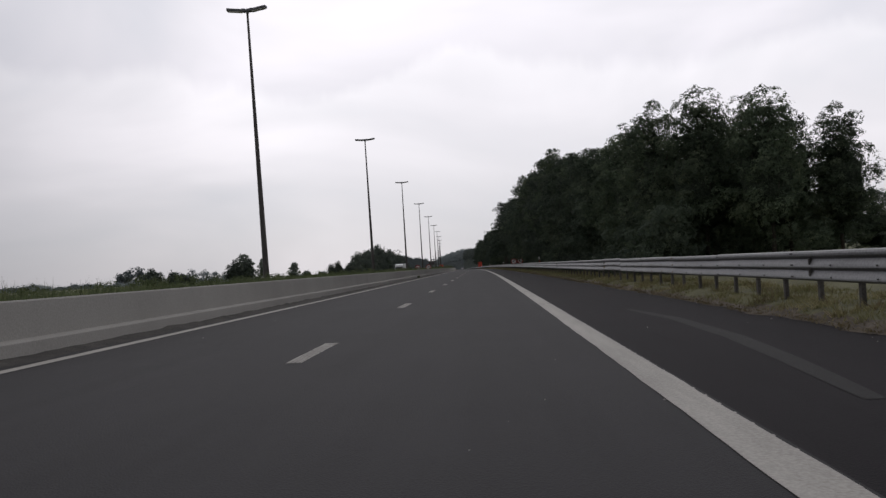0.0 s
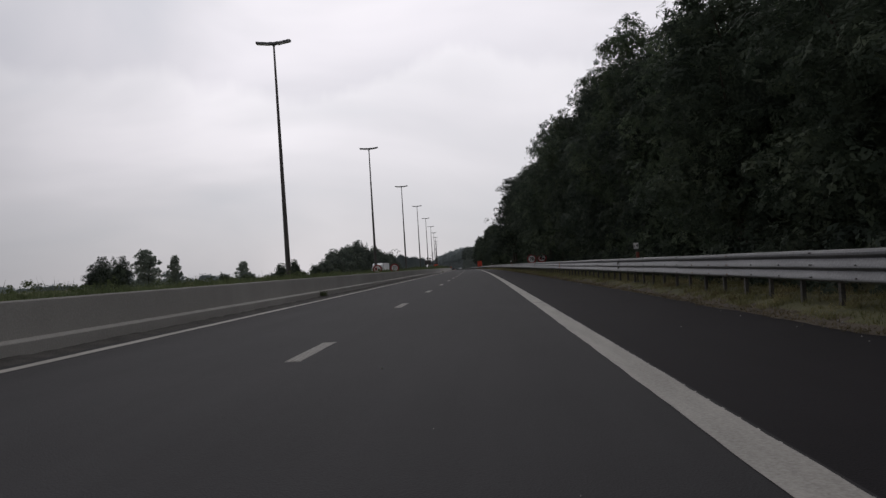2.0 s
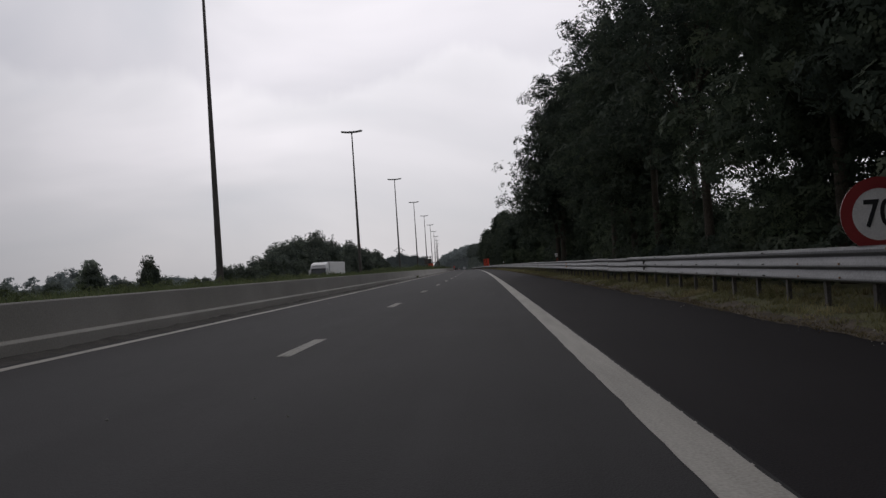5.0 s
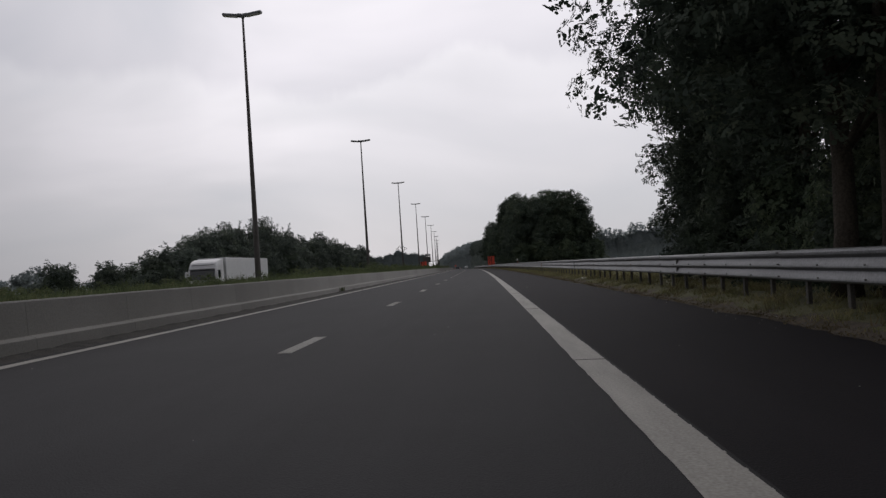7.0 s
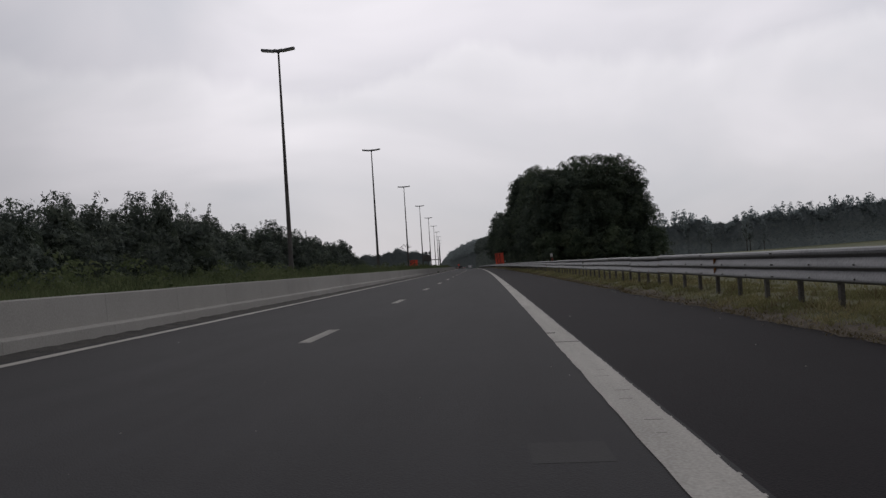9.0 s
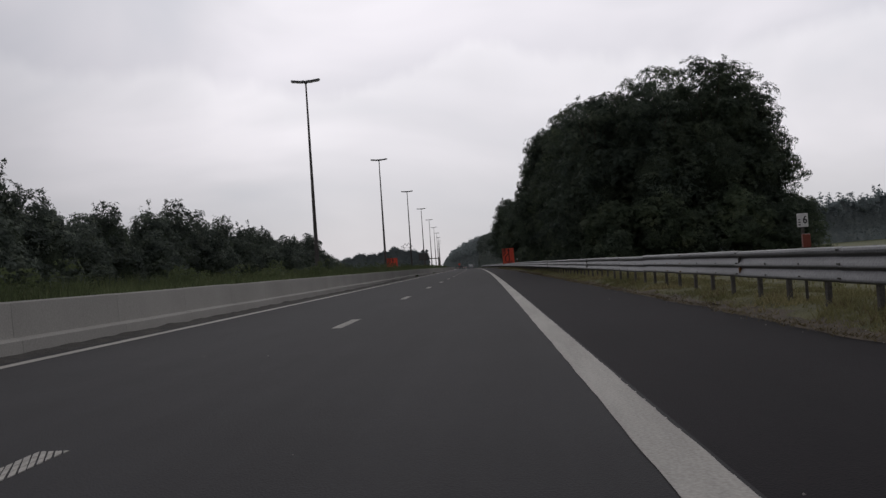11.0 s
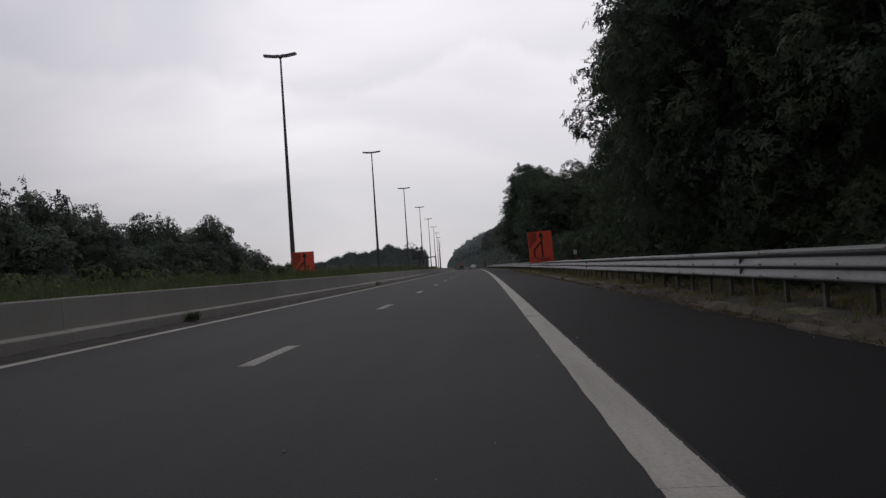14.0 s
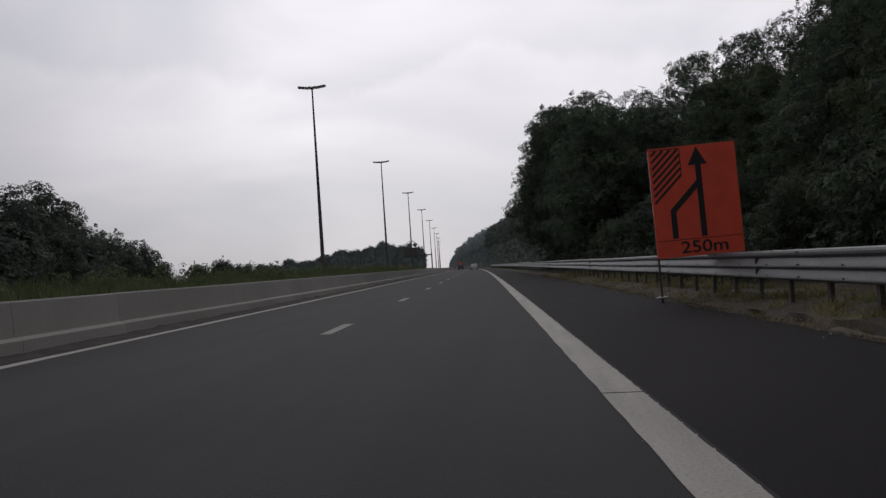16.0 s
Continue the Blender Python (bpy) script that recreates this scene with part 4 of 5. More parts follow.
aspen = Grove(make_tree(41, 20, 2.3, 5.0, 12, 1500, 0.55, M_LEAF_FAR_HAZE, "slim tree before the far wood, paled by painted haze", 0, 0.2, 12, ragged=0.2, inner=12), "slim trees in the far field")
for n, s, h in ((134, 660, 19), (146, 640, 22), (150, 646, 20), (159, 650, 18)):
    aspen.plant(n, s, 0.3, h / 20, n * 37 % 360)


# ---- grass ----


def grass(name, area, count, height, blades, mat, label, lean=0.35):
    """Tufts of blades; area(r) gives n, s and z of a tuft."""
    r = np.random.default_rng(len(name) + count)
    foot = np.repeat(np.array([area(r) for _ in range(count)]), blades, 0)
    k = len(foot)
    world_foot = np.array([spot(*f) for f in foot]) + np.c_[r.normal(size=(k, 2)) * 0.07, np.zeros(k)]
    a = r.random(k) * 6.283
    h = height * (0.45 + 0.9 * r.random(k))
    wide = 0.005 + 0.006 * r.random(k) + min(0.006, height * 0.02)
    side = np.c_[np.cos(a), np.sin(a), np.zeros(k)] * wide[:, None]
    tip = np.c_[r.normal(size=(k, 2)) * (h * lean)[:, None], h]
    v = np.stack([world_foot - side, world_foot + side, world_foot + tip], 1).reshape(-1, 3)
    return tagged(link_mesh(name, v.tolist(), np.arange(3 * k).reshape(-1, 3).tolist(), mat), label, "grass", kind="stuff")


def on_verge(r):
    n = 4.86 + 2.5 * r.random() ** 1.15
    s = 2 + 440 * r.random()
    if (37 < s < 203 or s > 318) and n > 5.2 and r.random() < 0.5:
        s = 203 + 115 * r.random()
    for _ in range(3):
        # the turf is patchy
        if noise.noise((s / 1.3, n * 1.1, 4.0)) + 0.5 * noise.noise((s / 0.4, n * 3.0, 8.0)) > -0.05:
            break
        s, n = 2 + 440 * r.random(), 4.86 + 2.5 * r.random() ** 1.15
    if s > 333 and r.random() < 0.55:
        s = 203 + 115 * r.random()
    return n, s, 0.045 + min(0.12, (n - 4.75) * 0.16)


grass("verge_grass", on_verge, 31000, 0.075, 7, M_GRASS, "straw and green grass tufts under the guard rail", 0.5)
grass("verge_straw", lambda r: (4.72 + 0.55 * r.random() ** 0.7, 2 + 440 * r.random(), 0.06), 9500, 0.045, 6, M_STRAW, "dry straw along the edge of the hard shoulder", 0.9)


def on_outline(r):
    s = 2 + 440 * r.random()
    return 4.60 + verge_edge(4.62, s)[0] + 0.26 * r.random() ** 1.5, s, 0.03


def on_hummock(r):
    for _ in range(12):
        n, s = 4.95 + 2.3 * r.random(), 2 + 440 * r.random()
        if noise.noise((s / 0.7, n * 1.6, 14.0)) > 0.28:
            break
    return n, s, 0.05 + min(0.12, (n - 4.75) * 0.16)


grass("verge_straw", on_outline, 9000, 0.04, 6, M_STRAW, "dry grass creeping over the edge of the hard shoulder", 1.1)
grass("verge_grass", on_hummock, 5200, 0.15, 12, M_GRASS, "taller green hummocks of grass in the verge", 0.6)
grass("verge_straw", on_hummock, 2600, 0.15, 10, M_STRAW, "taller dead grass in the verge", 0.6)
grass("median_weeds", lambda r: (-7.5 - 9 * r.random() ** 1.3, 6 + 520 * r.random(), 0.70), 12500, 0.36, 10, M_WEED, "tall weeds and grass on the median behind the barrier")
grass("median_weeds", lambda r: (-8 - 8 * r.random(), 6 + 520 * r.random(), 0.70), 900, 0.55, 16, M_WEED, "taller clumps of weeds on the median", 0.25)
grass("median_weeds", lambda r: (-8.6 - 7.5 * r.random(), 242 + 275 * r.random(), 0.70), 6000, 0.66, 13, M_WEED, "tall thick weeds on the median", 0.3)
herb_rng = np.random.default_rng(44)
herb_v, herb_f, herb_c = [], [], 0
for k in range(760):
    n, at_s = -8.0 - 7.8 * herb_rng.random(), 16 + 494 * herb_rng.random()
    size = (0.22 + 0.2 * herb_rng.random()) * (0.85 if at_s < 235 else 1.6)
    v, f = leaf_cloud(herb_rng, [((0, 0, size * 0.8), (size * 0.9, size * 0.9, size))], 130, 0.06 if at_s < 235 else 0.09, shoots=0, per=12)
    herb_v.append(v + np.array(spot(n, at_s, 0.68)))
    herb_f += (f + herb_c).tolist()
    herb_c += len(v)
tagged(link_mesh("median_herbs", np.concatenate(herb_v).tolist(), herb_f, M_WEED), "leafy green herbs among the weeds on the median", "weeds", kind="stuff")
grass("gutter_weeds", lambda r: (-6.82 + 0.1 * r.random(), [83.4, 83.7, 214, 357, 392][r.integers(5)] + r.normal() * 0.06, 0.17), 45, 0.2, 12, M_WEED, "small weeds growing at the foot of the barrier", 0.5)
grass("field_grass", lambda r: (7.2 + 22 * r.random(), 203 + 115 * r.random(), 0.16), 5000, 0.3, 7, M_GRASS, "long meadow grass in the open stretch")

r3 = np.random.default_rng(12)
peb_v, peb_f = [], []
for k in range(1400):
    n, s, q = 4.75 - 0.55 * r3.random() ** 2.2 + 0.1, 3 + 430 * r3.random(), 0.006 + 0.016 * r3.random() ** 2
    at, o = spot(n, s, lane_z(min(n, 4.62)) + q * 0.4 + max(0.0, n - 4.62) * 0.26), len(peb_v)
    peb_v += [at + q * Vector(d) * (0.7 + 0.5 * r3.random()) for d in ((1, 0, 0), (-0.4, 0.9, 0), (-0.5, -0.8, 0), (0.1, 0.1, 0.9), (0, 0, -0.6))]
    peb_f += [[o + i for i in f] for f in ((0, 1, 3), (1, 2, 3), (2, 0, 3), (1, 0, 4), (2, 1, 4), (0, 2, 4))]
for k in range(420):
    n, s, q = -6.0 + 10.4 * r3.random(), 3 + 410 * r3.random(), 0.006 + 0.014 * r3.random() ** 2
    at, o = spot(n, s, lane_z(n) + q * 0.3), len(peb_v)
    peb_v += [at + q * Vector(d) * (0.7 + 0.5 * r3.random()) for d in ((1, 0, 0), (-0.4, 0.9, 0), (-0.5, -0.8, 0), (0.1, 0.1, 0.6), (0, 0, -0.5))]
    peb_f += [[o + i for i in f] for f in ((0, 1, 3), (1, 2, 3), (2, 0, 3), (1, 0, 4), (2, 1, 4), (0, 2, 4))]
tagged(link_mesh("gravel", peb_v, peb_f, M_CONCRETE), "loose pale gravel on the asphalt and along the shoulder's edge", "gravel", kind="stuff")



def paper_scrap(n, s, size, seed):
    """A crumpled scrap of pale paper lying in the grass."""
    r = np.random.default_rng(seed)
    k = 5
    verts = [spot(n + size * (i / k - 0.5 + 0.05 * r.normal()), s + 0.8 * size * (j / k - 0.5 + 0.05 * r.normal()), 0.17 + size * 0.22 * r.random()) for i in range(k + 1) for j in range(k + 1)]
    faces = [(i * (k + 1) + j, (i + 1) * (k + 1) + j, (i + 1) * (k + 1) + j + 1, i * (k + 1) + j + 1) for i in range(k) for j in range(k)]
    scrap = link_mesh("paper_scrap", verts, faces, M_WHITE)
    fold = scrap.modifiers.new("thickness", "SOLIDIFY")
    fold.thickness = 0.004
    return tagged(scrap, "crumpled pale scrap of paper in the verge grass", "litter", "paper scraps in the verge")


for n, s, size in ((5.65, 214.9, 0.16), (5.1, 211.0, 0.2), (5.5, 253.2, 0.18)):
    paper_scrap(n, s, size, int(s))

# ---- lamp posts ----


def lamp_post():
    thing = base("street_lamp", Matrix.Identity(4), "tall tapered dark lamp post with two heads on the median", "street lamp", "lamp posts on the median")
    bm = add_tube(bmesh.new(), [Vector((0, 0, z)) for z in (-0.4, 0.0, 6.5, 13.0, 19.2)], [0.215, 0.215, 0.165, 0.115, 0.075], 12)
    part("pole", bm, M_POLE, thing, smooth=True)
    bm = add_tube(bmesh.new(), [Vector((0, 0, z)) for z in (-0.05, 0.25, 0.3)], [0.27, 0.27, 0.23], 12)
    part("foot", bm, M_POLE, thing)
    bm = add_tube(bmesh.new(), [Vector((0, 0, z)) for z in (19.15, 19.2, 19.42, 19.5)], [0.09, 0.14, 0.14, 0.06], 10)
    part("hub", bm, M_LAMPBODY, thing, smooth=True)
    for side in (-1, 1):
        head_at = Matrix.Translation((side * 0.1, 0, 19.33)) @ Matrix.Rotation(radians(-side * 6.0), 4, "Y") @ Matrix.Rotation(radians(side * -7.0), 4, "Z")
        bm = bmesh.new()
        add_box(bm, min(0, side * 1.34), max(0, side * 1.34), -0.20, 0.20, -0.08, 0.10, 0.05)
        add_box(bm, min(side * 0.02, side * 0.3), max(side * 0.02, side * 0.3), -0.12, 0.12, 0.085, 0.16, 0.03)
        bm.transform(head_at)
        head = part("lamp_head", bm, M_LAMPBODY, thing)
        bm = bmesh.new()
        add_box(bm, min(side * 0.22, side * 1.26), max(side * 0.22, side * 1.26), -0.16, 0.16, -0.125, -0.078, 0.02)
        bm.transform(head_at)
        part("lens", bm, M_LENS, head, "pale glass lens")
    return thing


lamp = lamp_post()
for k in range(17):
    lean = (1.25, 0.75, 0.3)[min(k, 2)]
    m = place(-15.64 + 0.33 * lean, 55.2 + 58.25 * k, 0.66) @ Matrix.Rotation(radians(-lean), 4, "Y")
    if k:
        copy_thing(lamp, m)
    else:
        lamp.matrix_basis = m

# ---- signs ----


def sign_posts(thing, xs, z0, z1, y=0.04, r=0.03):
    for x in xs:
        part("post", add_tube(bmesh.new(), [Vector((x, y, z0)), Vector((x, y, z1))], [r, r], 8), M_GREYBACK, thing, smooth=True)


def round_sign(m, label, picture, foot):
    """A round prohibition sign, 0.9 m across; its origin is the ground at its post, foot the disc's height."""
    thing = base("traffic_sign", m, label, "traffic sign", "round signs beside the carriageway")
    sign_posts(thing, (0.0,), -0.3, foot + 0.4)
    up = Matrix.Translation((0, 0, foot))
    bm = add_disc(bmesh.new(), 0.45, -0.005, 0.012)
    bm.transform(up)
    part("disc", bm, M_WHITE, thing)
    bm = add_disc(bmesh.new(), 0.452, -0.011, 0.005, 0.315)
    bm.transform(up)
    part("rim", bm, M_RED, thing, "red rim")
    if picture == "70":
        lettering("digits", "70", 0.47, M_BLACK, thing, 0.0, -0.012, foot - 0.005, 0.82)
    else:
        bm = bmesh.new()
        add_prism(bm, [(-0.235, -0.12), (-0.02, -0.12), (-0.02, 0.16), (-0.235, 0.16)], -0.012, 0.005)
        add_prism(bm, [(-0.22, -0.17), (-0.16, -0.17), (-0.16, -0.122), (-0.22, -0.122)], -0.012, 0.005)
        add_prism(bm, [(-0.09, -0.17), (-0.03, -0.17), (-0.03, -0.122), (-0.09, -0.122)], -0.012, 0.005)
        bm.transform(up)
        part("lorry_symbol", bm, M_RED, thing, "dark red lorry symbol")
        bm = add_prism(bmesh.new(), [(0.02, -0.15), (0.27, -0.15), (0.27, -0.05), (0.225, -0.03), (0.2, 0.045), (0.085, 0.045), (0.06, -0.03), (0.02, -0.05)], -0.012, 0.005)
        bm.transform(up)
        part("car_symbol", bm, M_BLACK, thing, "black car symbol")
    return thing


round_sign(place(5.72, 135.0, 0.17, -4, 1.12), "round speed limit sign, seventy, behind the guard rail", "70", 1.15)
round_sign(place(6.8, 135.0, 0.17, -4, 1.12), "round no-overtaking sign for lorries behind the guard rail", "lorry", 1.18)
round_sign(place(-8.5, 130.0, 0.70, 4), "round speed limit sign, seventy, behind the concrete barrier", "70", 0.60)
round_sign(place(-10.25, 130.0, 0.70, 4), "round no-overtaking sign for lorries behind the concrete barrier", "lorry", 0.58)
round_sign(place(-9.8, 485.3, 0.70, 4), "round speed limit sign further on behind the barrier", "70", 0.62)


def works_sign(m, width, height, under, label):
    """An orange sheet with a lane-merge picture; origin on the ground under its middle."""
    thing = base("roadworks_sign", m, label, "roadworks sign", "orange roadworks signs")
    w, z0, z1 = width / 2, under, under + height
    part("panel", add_box(bmesh.new(), -w, w, -0.012, 0.012, z0, z1, 0.004), M_ORANGE, thing, "bright orange panel")
    sign_posts(thing, (-w + 0.02, w - 0.3), -0.25, z1 - 0.05, 0.045, 0.024)
    for zz in (z0 + 0.35, z1 - 0.35):
        part("brace", add_box(bmesh.new(), -w + 0.02, w - 0.02, 0.013, 0.03, zz - 0.03, zz + 0.03), M_GREYBACK, thing)
    f = -0.018

    def at(u, v):
        return (-w + u * width, z0 + v * height)

    def bar(a, b, thick):
        (x1, y1), (x2, y2) = at(*a), at(*b)
        dx, dy = x2 - x1, y2 - y1
        ln = math.hypot(dx, dy)
        ox, oy = -dy / ln * thick / 2, dx / ln * thick / 2
        return [(x1 + ox, y1 + oy), (x1 - ox, y1 - oy), (x2 - ox, y2 - oy), (x2 + ox, y2 + oy)]

    t = 0.066 * width
    part("lane_bar", add_prism(bmesh.new(), bar((0.56, 0.17), (0.56, 0.88), t), f, 0.005), M_BLACK, thing)
    part("arrow_head", add_prism(bmesh.new(), [at(0.445, 0.82), at(0.665, 0.82), at(0.555, 0.985)], f - 0.001, 0.005), M_BLACK, thing)
    part("merge_bar", add_prism(bmesh.new(), bar((0.545, 0.66), (0.225, 0.415), t), f - 0.002, 0.005), M_BLACK, thing)
    part("lane_bar", add_prism(bmesh.new(), bar((0.23, 0.17), (0.23, 0.43), t), f, 0.005), M_BLACK, thing)
    part("border_line", add_prism(bmesh.new(), bar((0.03, 0.155), (0.985, 0.155), 0.012), f, 0.004), M_BLACK, thing)
    # slanting hatch of the closed lane, cut off at the top and at the arrow's lane
    x0, x1, top, slope = 0.03 * width, 0.36 * width, 0.975 * height, 0.95
    for k in range(9):
        low = 0.50 * height + 0.152 * k
        if low > top - 0.03:
            break
        far = min(x1, x0 + (top - low) / slope)
        a, b2 = (x0, low), (far, low + (far - x0) * slope)
        part("hatch", add_prism(bmesh.new(), bar((a[0] / width, a[1] / height), (b2[0] / width, b2[1] / height), 0.05), f, 0.005), M_BLACK, thing)
    part("hatch_edge", add_prism(bmesh.new(), bar((0.362, 0.735), (0.362, 0.98), 0.016), f, 0.004), M_BLACK, thing)
    part("hatch_edge", add_prism(bmesh.new(), bar((0.03, 0.982), (0.362, 0.982), 0.016), f, 0.004), M_BLACK, thing)
    lettering("distance_text", "250m", 0.15 * height, M_BLACK, thing, 0.05 * width, f, z0 + 0.078 * height, 1.25)
    for x in (-w + 0.02, w - 0.3):
        part("base_plate", add_box(bmesh.new(), x - 0.12, x + 0.12, -0.1, 0.2, -0.02, 0.03, 0.008), M_GREYBACK, thing)
    return thing


works_sign(place(5.3, 401.2, 0.13, -2) @ Matrix.Rotation(radians(-2.0), 4, "Y"), 1.9, 2.46, 0.88, "large orange lane-merge sign standing before the guard rail")
works_sign(place(-14.2, 402.5, 0.70, 2), 1.8, 2.42, -0.05, "large orange lane-merge sign standing on the median")


def distance_post(s, digit):
    thing = base("distance_post", place(5.62, s, 0.16, -8), "small white distance plate on a post with a red reflector", "distance marker", "distance posts behind the guard rail")
    part("post", add_box(bmesh.new(), -0.02, 0.02, 0.012, 0.045, -0.3, 1.42), M_POST, thing, "dull grey post")
    part("plate", add_box(bmesh.new(), -0.085, 0.085, -0.008, 0.01, 1.21, 1.43, 0.01), M_WHITE, thing, "white plate")
    lettering("digit", digit, 0.17, M_BLACK, thing, 0.035, -0.011, 1.32, 0.8)
    for z in (1.24, 1.28, 1.32):
        part("small_bar", add_box(bmesh.new(), -0.066, -0.034, -0.012, -0.007, z, z + 0.018), M_BLACK, thing)
    part("reflector", add_box(bmesh.new(), -0.02, 0.10, -0.03, 0.07, 0.88, 1.10, 0.015), M_REFLECT, thing, "red reflector box")


for s, d in ((78.7, "4"), (179.8, "5"), (282.4, "6"), (381.5, "7")):
    distance_post(s, d)

# ---- vehicles ----


def wheel(parent, x, y, r, w, z=None):
    z = r if z is None else z
    bm = add_tube(bmesh.new(), [Vector((x - w / 2, y, z)), Vector((x - w / 2 + 0.03, y, z)), Vector((x + w / 2 - 0.03, y, z)), Vector((x + w / 2, y, z))], [r * 0.93, r, r, r * 0.93], 20)
    wh = part("wheel", bm, M_TYRE, parent, "black tyre", smooth=False)
    bm = add_tube(bmesh.new(), [Vector((x - w / 2 - 0.012, y, z)), Vector((x + w / 2 + 0.012, y, z))], [r * 0.55, r * 0.55], 16)
    part("rim", bm, M_SILVER, wh)


def lorry(m):
    """A cab-over lorry with a box trailer; it faces -y, its front at y = 0."""
    thing = base("lorry", m, "white lorry with a box trailer on the opposite carriageway", "lorry")
    side = [(0.0, 0.75), (0.0, 1.95), (0.04, 2.12), (0.25, 3.0), (0.34, 3.3), (0.55, 3.58), (0.95, 3.76), (1.6, 3.86), (2.25, 3.9), (2.25, 0.75)]
    bm = bmesh.new()
    rows = [[bm.verts.new((x * (0.94 if 3.3 <= z and edge else 1.0), y + (0.07 if edge and y < 0.5 else 0.0), z - (0.05 if edge and z > 3.5 else 0.0))) for y, z in side] for x, edge in ((-1.24, 1), (-1.1, 0), (1.1, 0), (1.24, 1))]
    bm.faces.new(rows[0])
    bm.faces.new(rows[-1])
    for near_row, far_row in zip(rows, rows[1:]):
        for k in range(len(side)):
            j = (k + 1) % len(side)
            bm.faces.new((near_row[k], near_row[j], far_row[j], far_row[k]))
    part("cab", bm, M_TRUCK, thing, "white cab with a high rounded roof")
    part("rear_panel", add_box(bmesh.new(), -1.15, 1.15, 2.26, 2.4, 0.9, 3.75), M_BLACK, thing, "dark cab rear wall")
    bm = add_box(bmesh.new(), -1.08, 1.08, -0.03, 0.03, -0.44, 0.42, 0.02)
    bm.transform(Matrix.Translation((0, 0.125, 2.55)) @ Matrix.Rotation(radians(-13.4), 4, "X"))
    part("windscreen", bm, M_GLASS, thing, "dark windscreen")
    part("sun_visor", add_box(bmesh.new(), -1.1, 1.1, 0.02, 0.26, 2.99, 3.07, 0.02), M_GREYBACK, thing)
    part("roof_ledge", add_box(bmesh.new(), -0.95, 0.95, 0.33, 0.6, 3.36, 3.42, 0.02), M_GREYBACK, thing)
    for x in (-1.26, 1.235):
        part("side_window", add_box(bmesh.new(), x, x + 0.025, 0.4, 1.15, 2.25, 2.92, 0.008), M_GLASS, thing)
        part("door_seam", add_box(bmesh.new(), x + 0.003, x + 0.022, 1.28, 1.3, 1.0, 3.0), M_GREYBACK, thing)
    for x in (-1.42, 1.18):
        part("mirror", add_box(bmesh.new(), x, x + 0.24, -0.1, 0.06, 2.1, 2.85, 0.05), M_TRUCK, thing, "white mirror housing")
    part("grille", add_box(bmesh.new(), -0.9, 0.9, -0.025, 0.05, 0.85, 1.75, 0.02), M_BLACK, thing)
    part("bumper", add_box(bmesh.new(), -1.24, 1.24, -0.05, 0.6, 0.35, 0.8, 0.06), M_TRUCK, thing)
    for x in (-1.0, 0.7):
        part("headlight", add_box(bmesh.new(), x, x + 0.3, -0.07, -0.02, 0.5, 0.7, 0.02), M_LENS, thing)
    part("chassis", add_box(bmesh.new(), -0.45, 0.45, 1.0, 16.6, 0.75, 1.05), M_BLACK, thing)
    part("trailer_box", add_box(bmesh.new(), -1.27, 1.27, 2.75, 16.6, 1.1, 4.0, 0.03), M_TRUCK, thing, "plain white trailer box")
    part("side_guard", add_box(bmesh.new(), -1.25, 1.25, 6.6, 11.4, 0.5, 1.0, 0.03), M_GREYBACK, thing)
    for y in (1.3, 4.9, 12.0, 13.3, 14.6):
        for x in (-1.05, 1.05):
            wheel(thing, x, y, 0.5, 0.34)
    return thing


lorry(place(-23.3, 240.3, -0.93))


def car(m, paint, label):
    """A small estate car seen from behind; rear at y = 0, driving towards +y."""
    thing = base("car", m, label, "car")
    bm = bmesh.new()
    side = [(0.0, 0.35), (0.02, 0.85), (0.18, 0.95), (0.45, 1.42), (1.6, 1.47), (2.4, 1.40), (3.1, 0.98), (4.0, 0.85), (4.2, 0.6), (4.2, 0.3)]
    lo = [bm.verts.new((-0.86 + (0.14 if z > 1.2 else 0.0), y, z)) for y, z in side]
    hi = [bm.verts.new((0.86 - (0.14 if z > 1.2 else 0.0), y, z)) for y, z in side]
    bm.faces.new(lo)
    bm.faces.new(hi)
    for k in range(len(side)):
        j = (k + 1) % len(side)
        bm.faces.new((lo[k], lo[j], hi[j], hi[k]))
    part("body", bm, paint, thing)
    bm = bmesh.new()
    v = [bm.verts.new(p) for p in ((-0.70, 0.20, 0.98), (0.70, 0.20, 0.98), (0.64, 0.43, 1.36), (-0.64, 0.43, 1.36))]
    bm.faces.new(v)
    bmesh.ops.solidify(bm, geom=bm.faces[:], thickness=0.03)
    part("rear_window", bm, M_GLASS, thing)
    for x in (-0.85, 0.66):
        part("tail_light", add_box(bmesh.new(), x, x + 0.19, -0.03, 0.06, 0.72, 0.92, 0.02), M_RED, thing)
    part("bumper", add_box(bmesh.new(), -0.86, 0.86, -0.07, 0.2, 0.32, 0.58, 0.04), paint, thing)
    part("number_plate", add_box(bmesh.new(), -0.26, 0.26, -0.085, -0.065, 0.42, 0.53), M_WHITE, thing)
    for x in (-0.76, 0.76):
        for y in (0.75, 3.4):
            wheel(thing, x, y, 0.31, 0.2)
    return thing


car(place(-0.4, 577, lane_z(-0.4)), M_SILVER, "silver estate car with dark rear window on the motorway")
car(place(-4.2, 640, lane_z(-4.2)), M_BLACK, "dark car far along the motorway near the roadworks")

# ---- gantry, barricades and pylon far ahead ----
gantry = base("sign_gantry", place(-2.9, 684, 1.6), "dark sign gantry seen from behind over the opposite carriageway", "sign gantry")
for n, z0 in ((-12.2, -1.4), (-19.4, -2.9)):
    part("post", add_box(bmesh.new(), n - 0.22, n + 0.22, -0.22, 0.22, z0, 5.1, 0.03), M_POLE, gantry)
